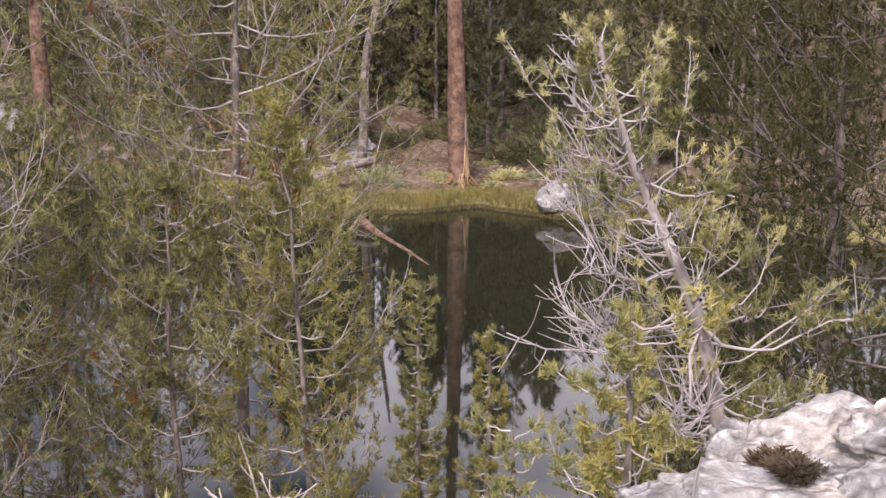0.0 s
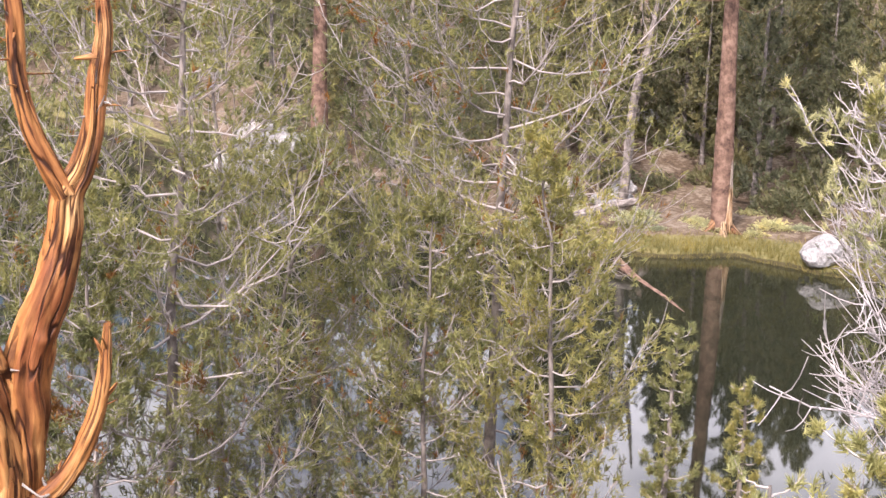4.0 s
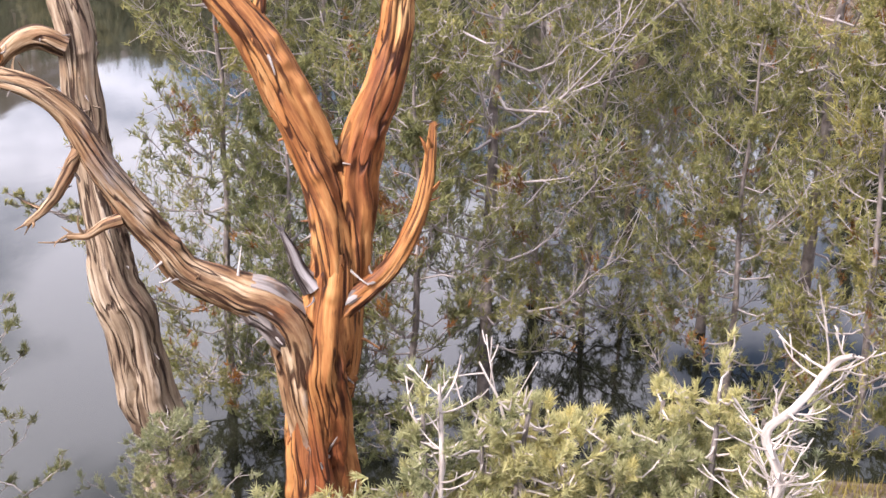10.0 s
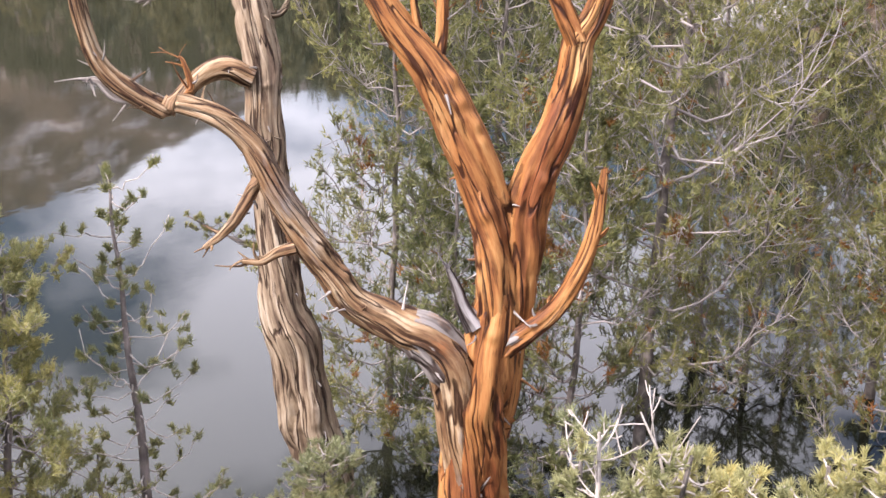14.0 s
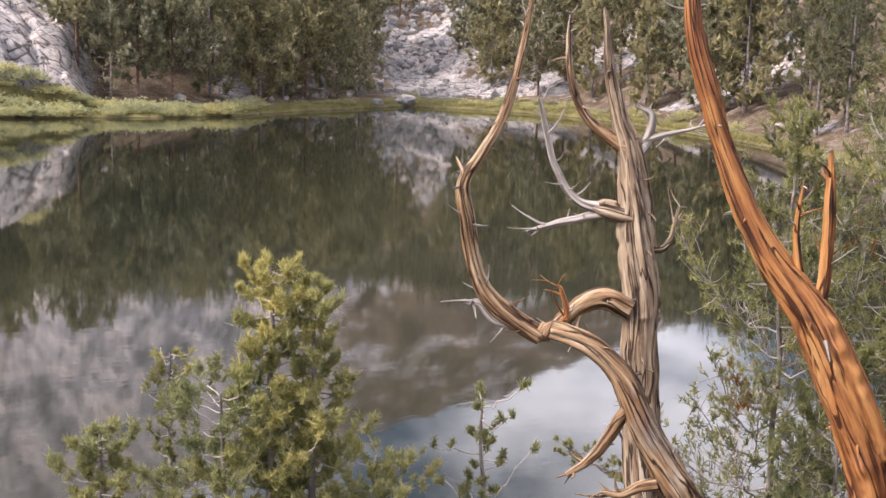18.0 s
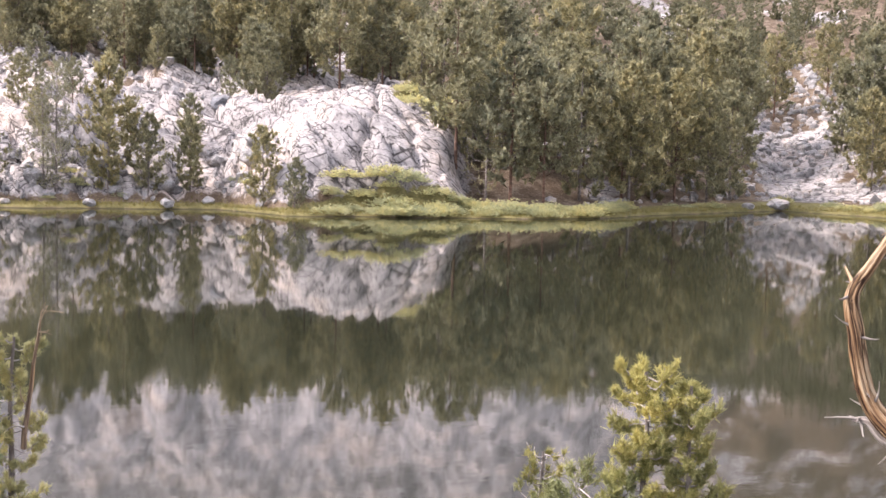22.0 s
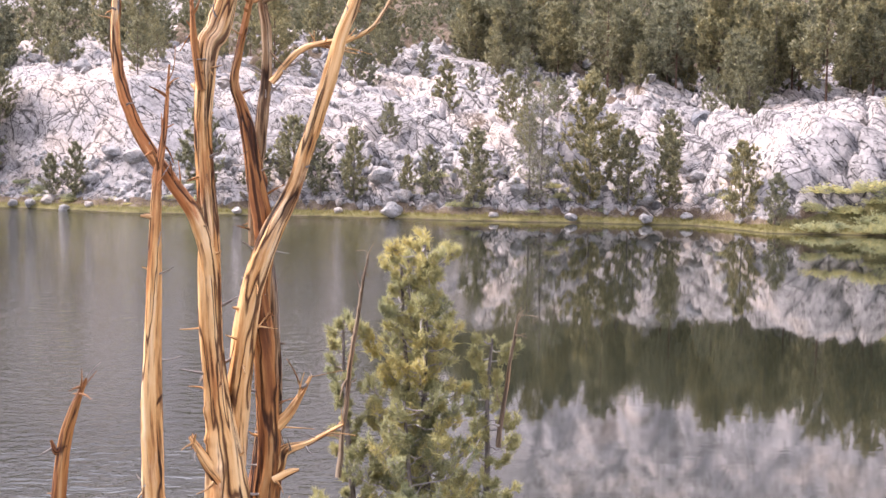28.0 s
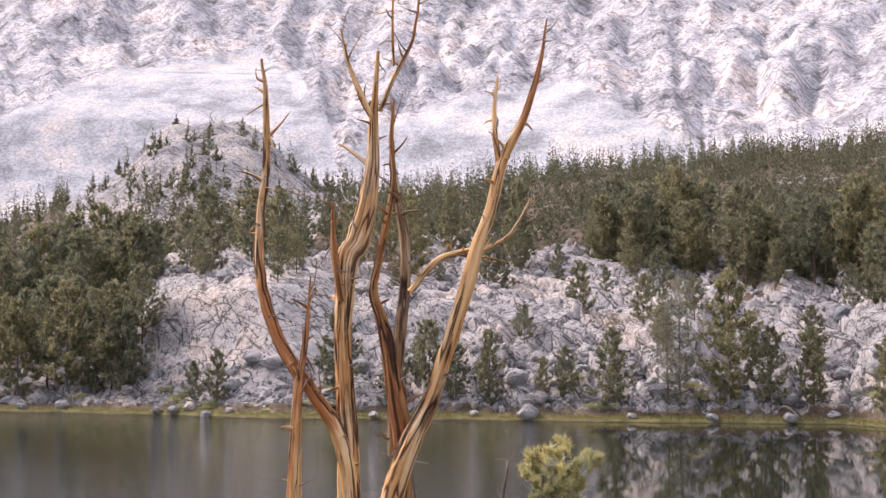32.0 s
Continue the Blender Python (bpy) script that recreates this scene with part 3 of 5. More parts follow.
# ---- the ground, the lake and the mountain ----
AZ_FAR = [-180, -60, -20, -5, -1.7, 4.8, 12, 20, 30, 36, 40.6, 47, 54, 61, 65, 70, 76, 79, 90, 92.6, 104, 115, 130, 150, 180]
R_FAR = [14, 20, 31, 32.7, 34, 32.8, 36, 44, 66, 88, 104, 126, 137, 115, 110, 108, 107.5, 114, 115, 117, 124, 146, 150, 60, 14]
AZ_NEAR = [-180, -60, -25, -10, 0, 12, 20, 30, 40, 60, 100, 130, 150, 180]
R_NEAR = [14, 13, 12, 12.5, 13, 12.0, 11.4, 11.2, 10.8, 10.2, 11.5, 13, 14, 14]
OFFSETS = [0, 2, 5, 9, 14, 22, 40, 70, 120, 200, 330]
RISES = [
    (-180, [0.3, 0.5, 0.8, 1.2, 1.8, 3, 6, 12, 22, 36, 50]),
    (36, [0.2, 0.4, 0.6, 1.2, 2.2, 4, 9, 17, 30, 52, 78]),
    (48, [0.2, 0.5, 0.7, 1.3, 2.6, 5, 11, 20, 34, 55, 78]),
    (60, [0.2, 0.5, 0.7, 1.0, 2.2, 4.5, 9, 17, 31, 52, 76]),
    (67.5, [0.2, 0.4, 0.8, 1.6, 3.4, 6.0, 10, 16, 28, 50, 74]),
    (69.2, [0.2, 0.5, 3.0, 6.5, 8.2, 9.5, 11, 16, 28, 50, 73]),
    (73, [0.2, 0.6, 4.2, 8.6, 10.2, 10.8, 12, 17, 28, 49, 73]),
    (77, [0.2, 0.5, 3.0, 6.0, 8.4, 9.6, 12, 18, 28, 49, 72]),
    (80, [0.25, 0.6, 2.6, 5.2, 7.4, 10.0, 13, 19, 29, 48, 70]),
    (90, [0.25, 0.6, 3.0, 6.4, 9.0, 11.0, 14.5, 21, 30, 47, 64]),
    (100, [0.25, 0.7, 2.6, 5.6, 10.0, 12.8, 16, 22, 29, 42, 54]),
    (102.5, [0.25, 0.8, 2.2, 6.5, 13.6, 15.6, 17, 22, 28, 42, 46]),
    (108.5, [0.25, 0.8, 2.0, 5.6, 12.4, 15.0, 17, 22, 32, 50, 44]),
    (111.5, [0.25, 0.6, 1.0, 2.0, 4.0, 8.0, 13, 18, 30, 44, 40]),
    (120, [0.25, 0.6, 1.0, 1.6, 3.0, 6.0, 12, 17, 22, 30, 38]),
    (180, [0.3, 0.5, 0.8, 1.2, 1.8, 3, 6, 12, 22, 36, 50]),
]
AZ_PEAK = [-180, -60, 10, 35, 41, 46, 51, 56, 66, 90, 110, 130, 160, 180]
EL_PEAK = [7, 7, 7, 9, 11.5, 13.8, 15.4, 17.2, 20, 22, 21, 18, 9, 7]


def shore_far(az):
    az = np.asarray(az, float)
    k = np.interp(az, AZ_FAR, R_FAR)
    return k + 0.010 * k * wave(az, 0 * az, 2.2, 21, 3)


def shore_near(az):
    az = np.asarray(az, float)
    return np.interp(az, AZ_NEAR, R_NEAR) + 0.5 * wave(az, 0 * az, 9.0, 22, 3)


def cells(u, v, seed):
    """Jointed blocks: for each point the random number of its cell and how far the nearest joint is."""
    iu, iv = np.floor(u), np.floor(v)
    d1, d2, num, tilt = np.full(u.shape, 9.0), np.full(u.shape, 9.0), np.zeros(u.shape), np.zeros(u.shape)
    for a in (-1, 0, 1):
        for b in (-1, 0, 1):
            cu, cv = iu + a, iv + b
            h1 = np.sin(cu * 127.1 + cv * 311.7 + seed) * 43758.5453
            h2 = np.sin(cu * 269.5 + cv * 183.3 + seed) * 24634.6345
            h1, h2 = h1 - np.floor(h1), h2 - np.floor(h2)
            d = np.hypot(cu + 0.15 + 0.7 * h1 - u, cv + 0.15 + 0.7 * h2 - v)
            near = d < d1
            d2 = np.where(near, d1, np.minimum(d2, d))
            num = np.where(near, h1 * 0.5 + h2 * 0.5, num)
            tilt = np.where(near, (2 * h1 - 1) * (u - cu - 0.5) + (2 * h2 - 1) * (v - cv - 0.5), tilt)
            d1 = np.where(near, d, d1)
    return num, d2 - d1, tilt


def ground(az, r, zones=False):
    """The height of the land, az in degrees and r in metres from the lookout (arrays)."""
    az, r = np.asarray(az, float), np.asarray(r, float)
    x, y = -r * np.sin(np.radians(az)), r * np.cos(np.radians(az))
    rn, rf = shore_near(az), shore_far(az)
    low = np.interp(r / rn, [0, 0.16, 0.28, 0.40, 0.55, 0.75, 0.92, 1.0], [5.4, 5.2, 3.8, 2.6, 1.5, 0.75, 0.3, 0.0])
    high = np.interp(r / rn, [0, 0.40, 0.52, 0.66, 0.80, 0.92, 1.0], [5.4, 5.0, 4.2, 2.4, 1.2, 0.4, 0.0])
    side = np.clip((-9.5 - az) / 3, 0, 1) * np.clip((az + 80) / 15, 0, 1)
    back = np.clip((az - 125) / 10, 0, 1) + np.clip((-70 - az) / 10, 0, 1)
    mix = np.clip(side + back, 0, 1)
    land = low * (1 - mix) + high * mix + 0.14 * wave(x, y, 1.6, 2) * np.clip((rn - r) / 2, 0, 1)
    bed = -np.minimum(0.30 * np.minimum(np.abs(r - rn), np.abs(rf - r)), 2.2)
    keys = np.array([k for k, _ in RISES], float)
    H = np.array([h for _, h in RISES], float)
    i = np.clip(np.searchsorted(keys, az, side="right") - 1, 0, len(keys) - 2)
    w = np.clip((az - keys[i]) / (keys[i + 1] - keys[i]), 0, 1)
    w = w * w * (3 - 2 * w)
    off = np.clip(r - rf, 0, 330)
    o = np.array(OFFSETS, float)
    j = np.clip(np.searchsorted(OFFSETS, off, side="right") - 1, 0, len(OFFSETS) - 2)
    u = (off - o[j]) / (o[j + 1] - o[j])
    far = (H[i, j] * (1 - u) + H[i, j + 1] * u) * (1 - w) + (H[i + 1, j] * (1 - u) + H[i + 1, j + 1] * u) * w
    n1 = wave(x, y, 14, 12)
    away = r - rf
    rocky = np.clip((az - 67) / 2, 0, 1) * np.clip((116 - az) / 4, 0, 1) * np.clip((away - 1.5) / 3, 0, 1)
    s = az * 2.0
    num, gap, lean1 = cells((s * 0.80 - away * 0.60 + 0.8 * wave(x, y, 7, 3)) / 2.4, (away * 0.80 + s * 0.60 + 1.2 * wave(x, y, 7, 4)) / 10.0, 3.0)
    num2, gap2, lean2 = cells((s + 0.6 * wave(x, y, 5, 14)) / 6.5, (away + 0.3 * s) / 5.0, 8.0)
    fade = np.clip(1.5 - away / 130, 0.35, 1)
    dome = np.clip((az - 99) / 2, 0, 1) * np.clip((110 - az) / 2, 0, 1) * np.clip((30 - away) / 8, 0, 1)
    knoll = np.clip((az - 67.5) / 1.5, 0, 1) * np.clip((77.5 - az) / 1.5, 0, 1) * np.clip((26 - away) / 8, 0, 1)
    bold = 0.9 - 0.62 * dome - 0.20 * knoll
    far = far + rocky * fade * bold * (1.7 * (num - 0.5) + 1.3 * (num2 - 0.5) - 1.7 * np.clip(1 - gap / 0.20, 0, 1) - 1.2 * np.clip(1 - gap2 / 0.08, 0, 1) + 0.9 * lean1 + 1.5 * lean2 + 0.25 * wave(x, y, 9, 4))
    far = np.where(rocky > 0, np.maximum(far, 0.15 + 0.05 * away), far)
    far = far + (1 - rocky) * np.clip((away - 4) / 12, 0, 1) * 0.9 * wave(x, y, 8, 5)
    ridge = np.clip((away - 150) / 120, 0, 1)
    far = far + ridge * 5 * wave(x, y, 45, 6)
    knob = 17 * np.exp(-((az - 106.5) / 4.6) ** 2 - ((r - 300) / 42) ** 2)
    far = far + knob * (1 + 0.35 * wave(x, y, 22, 8)) + np.clip(knob / 6, 0, 1) * (3.2 * wave(x, y, 11, 18) + 2.0 * (num2 - 0.5))
    el = np.interp(az, AZ_PEAK, EL_PEAK)
    top = 7 + 1150 * np.tan(np.radians(el))
    foot = np.interp(az, [-180, 40, 70, 90, 110, 130, 180], [60, 70, 72, 66, 64, 60, 60])
    mount = np.interp(r, [480, 640, 720, 1150, 1500], [0, 0.20, 0.26, 1.0, 1.12]) * (top - foot) + foot
    start = np.interp(az, [40, 86, 91, 97, 101, 105, 110, 118], [480, 500, 570, 545, 520, 700, 640, 520])
    rug = np.clip((r - start - 70 * wave(x, y, 150, 13)) / 60, 0, 1)
    gul = 1 - np.abs(wave(az * 18 + 0.22 * r, 0.30 * r, 75, 9, 6))
    mount = mount + rug * (30 * (gul - 0.75) + 11 * wave(az * 18 - 0.15 * r, 0.35 * r, 24, 10, 4))
    t = np.clip((away - 330) / 100, 0, 1)
    far = far * (1 - t) + mount * t
    z = np.where(r < rn, land, np.where(r < rf, bed, far))
    if not zones:
        return z
    wide = np.interp(az, [30, 50, 58, 62, 66, 72, 76, 78, 120], [4, 7, 6, 5, 6, 4, 3, 2.4, 2.0])
    talus = np.clip(1 - np.abs(az - 53.2 - 0.05 * away + 2 * n1) / 1.6, 0, 1) * (away > 6)
    Z = {
        "rock": np.clip(rocky * np.clip((80 + 70 * n1 - away) / 30, 0, 1) * 1.2 + talus + (np.abs(az - 106.5) < 6.5) * (np.abs(r - 290) < 55) * 0.9 + np.clip(2.4 * (n1 - np.where(away > 60, 0.22, 0.06)), 0, 0.9) * (away > 9) * (r < 450), 0, 1),
        "ledge": np.clip((6.6 - r) / 1.0, 0, 1) * np.clip(0.75 + 0.5 * mix + n1, 0, 1),
        "turf": np.clip((np.where(az < 25, 2.2, wide) - away) / 1.6, 0, 1) * (away > -0.3) + 0.75 * np.exp(-((az - 70.3) / 1.6) ** 2 - ((away - 24) / 8) ** 2) + np.clip(1 - np.abs(r - rn + 0.8) / 0.8, 0, 1) * 0.6 * (r < rn),
        "bed": ((r > rn) & (r < rf - 0.05)) * 1.0,
        "scree": np.clip((away - 340) / 30, 0, 1) * np.clip((az - 56) / 8, 0.25, 1),
        "peak": np.clip(rug * 1.3, 0, 1) * (r > 500) * np.clip((az - 50) / 14 + 0.3 * n1, 0.42, 1),
    }
    return z, Z


def build_ground():
    az = np.concatenate([np.arange(-180, -26, 4.0), np.arange(-26, 64, 0.36), np.arange(64, 118, 0.15), np.arange(118, 180.1, 4.0)])
    rn, rf = shore_near(az), shore_far(az)
    a_ = np.concatenate([np.linspace(0.03, 0.97, 44), [0.99, 1.0]])
    b_ = np.array([0.004, 0.03, 0.08, 0.2, 0.5, 0.8, 0.92, 0.97, 0.99, 0.996, 1.0])
    off = np.concatenate([[0.12, 0.3, 0.6, 0.9], np.arange(1.2, 50, 0.38), np.arange(50, 110, 1.0), np.linspace(111, 340, 90), np.linspace(345, 1150, 150), [1400, 2000, 3500]])
    cols = []
    for k in range(len(az)):
        cols.append(np.concatenate([a_ * rn[k], rn[k] + b_[:-1] * (rf[k] - rn[k]), rf[k] + off]))
    Rr = np.array(cols)
    A = np.repeat(az[:, None], Rr.shape[1], 1)
    Z, zones = ground(A, Rr, True)
    x, y = -Rr * np.sin(np.radians(A)), Rr * np.cos(np.radians(A))
    n, m = A.shape
    i, j = np.meshgrid(np.arange(n - 1), np.arange(m - 1), indexing="ij")
    f = np.stack([i * m + j, (i + 1) * m + j, (i + 1) * m + j + 1, i * m + j + 1], -1).reshape(-1, 4)
    me = mesh("ground", np.stack([x, y, Z], -1).reshape(-1, 3), f[:, ::-1], LAND)
    me.polygons.foreach_set("use_smooth", np.ones(len(f), bool))
    for name, val in zones.items():
        me.attributes.new(name, "FLOAT", "POINT").data.foreach_set("value", np.broadcast_to(val, A.shape).astype(np.float32).ravel())
    return tagged(new("ground", me), "rocky lakeshore of pale granite, turf bank and mountain slope", "ground", kind="structure")


build_ground()


def build_water():
    az = np.radians(np.arange(0, 360, 4))
    rings = [8, 14, 30, 60, 100, 160]
    V = [np.stack([-q * np.sin(az), q * np.cos(az), 0 * az], 1) for q in rings]
    V = np.vstack(V)
    n = len(az)
    F = []
    for k in range(len(rings) - 1):
        for i in range(n):
            F.append((k * n + i, k * n + (i + 1) % n, (k + 1) * n + (i + 1) % n, (k + 1) * n + i))
    ob = new("water", mesh("water", V, np.array(F)[:, ::-1], WATER))
    tagged(ob, "dark green calm lake water mirroring forest and sky", "lake", kind="structure")


build_water()


def on_ground(az, r, sink=0.1):
    return site(az, r, float(ground(np.array([az]), np.array([r]))[0]) - sink)


# ---- dead snags ----
def limb(owner, name, rows, mat=None, rough=0.20, spurs=8.0):
    """One swept limb of a snag, with its broken spurs."""
    limb_count[0] += 1
    k, r0 = limb_count[0], max(q[3] for q in rows)
    sides = 44 if r0 > 0.12 else 28 if r0 > 0.05 else 12
    wood = mat or owner_wood[owner.name]
    rough = rough * (1.7 if wood in (CREAM, PALE) else 1.6 if r0 < 0.06 else 1.15)
    long = sum((Vector(a[:3]) - Vector(b[:3])).length for a, b in zip(rows, rows[1:]))
    v, f, uv = sweep(rows, sides, 0.03 if r0 > 0.05 else 0.02, rough, int(long * 7) if r0 > 0.05 else 0, 0.4, k, owner.location)
    ob = part(name, mesh(name, v, f, wood, uv), owner)
    g = np.random.default_rng(k + 900)
    p = smooth_path(rows, 0.05)
    for _ in range(int(long * spurs)):
        q = p[g.integers(0, len(p))]
        d = unit(g.normal(size=3) + np.array([0, 0, 0.3]))
        ln, w = g.uniform(0.03, 0.09) + g.uniform(0, 0.2) ** 1.5 + 0.2 * q[3], g.uniform(0.005, 0.012) + 0.05 * q[3]
        s0 = q[:3] + d * q[3] * 0.7
        bend = g.normal(size=3) * 0.35 * ln
        sp = [(*(s0 + d * ln * t + bend * t * t), w * (1 - 0.75 * t)) for t in (0, 0.4, 0.75, 1)]
        v, f, uv = sweep(sp, 7, 0.03, 0.25, 0, 0.5, k * 31 + _, owner.location)
        part("spur", mesh("spur", v, f, SILVER if g.uniform() < 0.5 else wood, uv), ob)
    if rows[-1][3] < 0.03 and long > 0.25:
        for _ in range(4):
            q = p[int(len(p) * g.uniform(0.66, 0.97))]
            d = unit(unit(p[-1, :3] - p[-4, :3]) + g.normal(size=3) * 0.6)
            ln = g.uniform(0.08, 0.26)
            bend = g.normal(size=3) * 0.3 * ln
            sp = [(*(q[:3] + d * ln * t + bend * t * t), max(0.003, q[3] * 0.55 * (1 - 0.75 * t))) for t in (0, 0.35, 0.7, 1)]
            v, f, uv = sweep(sp, 6, 0.03, 0.3, 0, 0.5, k * 37 + _, owner.location)
            part("twig", mesh("twig", v, f, wood, uv), ob)
    return ob


limb_count = [0]
owner_wood = {}


def snag_thing(name, az, r, z, mat, label):
    t = thing(name, site(az, r, z), label, "dead tree")
    owner_wood[t.name] = mat
    return t


snag = snag_thing("dead_tree", 32.2, 9.2, 0.9, ORANGE, "barkless orange forked snag with a long bent arm")
limb(snag, "trunk", [(-4.9, 7.79, 0.12, 0.384), (-4.92, 7.77, 0.71, 0.337), (-4.94, 7.76, 1.05, 0.312), (-4.98, 7.73, 1.82, 0.277), (-4.98, 7.74, 2.34, 0.257), (-4.92, 7.77, 2.74, 0.253), (-4.88, 7.8, 3.13, 0.213), (-4.84, 7.82, 3.42, 0.167), (-4.81, 7.84, 3.65, 0.087), (-4.81, 7.84, 3.79, 0.017)])
limb(snag, "limb", [(-4.89, 7.79, 2.13, 0.116), (-4.88, 7.8, 2.54, 0.159), (-4.86, 7.81, 3.04, 0.192), (-4.84, 7.82, 3.47, 0.202), (-4.9, 7.79, 3.94, 0.19), (-5.0, 7.73, 4.36, 0.179), (-5.17, 7.61, 4.86, 0.164), (-5.34, 7.49, 5.22, 0.146), (-5.54, 7.35, 5.54, 0.12), (-5.71, 7.21, 5.9, 0.099), (-5.84, 7.11, 6.3, 0.086), (-5.92, 7.04, 6.61, 0.082), (-6.01, 6.96, 7.01, 0.074), (-6.06, 6.92, 7.32, 0.061), (-6.09, 6.9, 7.7, 0.033)])
limb(snag, "limb", [(-4.84, 7.88, 2.21, 0.083), (-4.81, 7.9, 2.62, 0.114), (-4.79, 7.91, 3.11, 0.138), (-4.76, 7.93, 3.54, 0.154), (-4.74, 7.94, 3.84, 0.161), (-4.75, 7.94, 4.1, 0.164), (-4.67, 7.98, 4.43, 0.154), (-4.55, 8.05, 4.79, 0.148), (-4.47, 8.1, 5.14, 0.13), (-4.44, 8.11, 5.43, 0.117), (-4.35, 8.16, 5.62, 0.092), (-4.28, 8.2, 5.89, 0.079), (-4.24, 8.22, 6.25, 0.072), (-4.19, 8.25, 6.6, 0.062), (-4.21, 8.24, 6.94, 0.045), (-4.28, 8.2, 7.32, 0.021)])
limb(snag, "limb", [(-4.42, 8.07, 5.43, 0.083), (-4.51, 8.02, 5.65, 0.075), (-4.63, 7.95, 5.98, 0.066), (-4.68, 7.92, 6.29, 0.062), (-4.68, 7.92, 6.69, 0.057), (-4.72, 7.9, 7.15, 0.045), (-4.76, 7.87, 7.49, 0.021)])
limb(snag, "limb", [(-5.01, 7.66, 1.19, 0.087), (-5.02, 7.65, 1.74, 0.141), (-5.03, 7.64, 2.21, 0.179), (-5.06, 7.63, 2.59, 0.199), (-5.14, 7.57, 2.89, 0.205), (-5.3, 7.46, 3.1, 0.186), (-5.53, 7.29, 3.23, 0.163), (-5.75, 7.12, 3.4, 0.144), (-5.92, 6.98, 3.73, 0.13), (-6.06, 6.86, 4.03, 0.12), (-6.19, 6.74, 4.34, 0.106), (-6.29, 6.65, 4.6, 0.097), (-6.38, 6.56, 4.75, 0.084), (-6.5, 6.44, 4.87, 0.079), (-6.69, 6.24, 4.97, 0.071), (-6.71, 6.22, 4.91, 0.075), (-6.85, 6.06, 5.03, 0.075), (-6.99, 5.91, 5.2, 0.071), (-7.06, 5.82, 5.41, 0.062), (-7.1, 5.77, 5.74, 0.056), (-7.12, 5.75, 6.02, 0.049), (-7.03, 5.85, 6.25, 0.041), (-6.93, 5.97, 6.56, 0.037), (-6.86, 6.05, 7.04, 0.029), (-6.83, 6.09, 7.35, 0.016)], CREAM)
limb(snag, "limb", [(-4.89, 7.67, 2.59, 0.054), (-4.87, 7.69, 2.89, 0.084), (-4.78, 7.75, 3.04, 0.102), (-4.61, 7.85, 3.19, 0.092), (-4.41, 7.96, 3.41, 0.083), (-4.27, 8.04, 3.74, 0.073), (-4.19, 8.08, 4.07, 0.064), (-4.16, 8.09, 4.33, 0.046), (-4.15, 8.1, 4.53, 0.027)])
limb(snag, "limb", [(-5.29, 7.53, 5.22, 0.054), (-5.26, 7.55, 5.39, 0.05), (-5.25, 7.55, 5.77, 0.045), (-5.26, 7.55, 6.09, 0.037), (-5.27, 7.54, 6.37, 0.012)])
limb(snag, "limb", [(-5.36, 7.47, 5.34, 0.037), (-5.41, 7.44, 5.59, 0.033), (-5.43, 7.43, 5.83, 0.025), (-5.41, 7.44, 6.1, 0.008)])
limb(snag, "limb", [(-4.94, 7.64, 3.22, 0.096), (-5.02, 7.59, 3.36, 0.061), (-5.07, 7.56, 3.53, 0.043), (-5.14, 7.51, 3.73, 0.013)], DRIFT)
limb(snag, "limb", [(-6.26, 6.67, 4.41, 0.042), (-6.3, 6.63, 4.29, 0.047), (-6.38, 6.56, 4.1, 0.043), (-6.47, 6.47, 3.95, 0.034), (-6.56, 6.38, 3.85, 0.022)], CREAM)
limb(snag, "limb", [(-6.04, 6.81, 3.85, 0.051), (-6.14, 6.72, 3.81, 0.039), (-6.23, 6.63, 3.74, 0.03), (-6.33, 6.53, 3.76, 0.019)], CREAM)
limb(snag, "limb", [(-6.75, 6.25, 4.92, 0.029), (-6.64, 6.37, 5.04, 0.029), (-6.67, 6.34, 5.25, 0.017), (-6.69, 6.32, 5.28, 0.008)])
limb(snag, "limb", [(-6.89, 6.1, 4.98, 0.042), (-6.99, 5.99, 5.02, 0.042), (-7.06, 5.9, 5.13, 0.033), (-7.13, 5.81, 5.14, 0.013)], SILVER)
limb(snag, "grey_collar", [(-5.08, 7.61, 2.76, 0.17), (-5.12, 7.585, 2.86, 0.212), (-5.20, 7.53, 2.99, 0.206), (-5.30, 7.46, 3.1, 0.193), (-5.40, 7.385, 3.16, 0.165)], ASH, 0.12, 2.0)
limb(snag, "grey_collar", [(-4.90, 7.66, 2.86, 0.06), (-4.86, 7.69, 2.93, 0.104), (-4.78, 7.75, 3.04, 0.107), (-4.69, 7.80, 3.12, 0.100), (-4.60, 7.85, 3.19, 0.07)], ASH, 0.12, 2.0)
snag2 = snag_thing("dead_tree", 40.5, 11.5, 0.3, PALE, "pale grey-brown leaning snag with bare hooked branches")
limb(snag2, "trunk", [(-7.25, 8.93, -1.26, 0.315), (-7.32, 8.87, -0.53, 0.281), (-7.43, 8.78, 0.5, 0.247), (-7.56, 8.66, 1.41, 0.222), (-7.66, 8.58, 2.15, 0.2), (-7.72, 8.52, 2.63, 0.181), (-7.81, 8.44, 4.31, 0.152), (-7.83, 8.42, 4.79, 0.162), (-7.87, 8.38, 5.31, 0.15), (-7.91, 8.35, 5.83, 0.129), (-7.95, 8.31, 6.16, 0.103), (-8.04, 8.22, 6.53, 0.067), (-8.11, 8.16, 6.88, 0.046), (-8.13, 8.13, 7.22, 0.026), (-8.15, 8.11, 7.37, 0.013)])
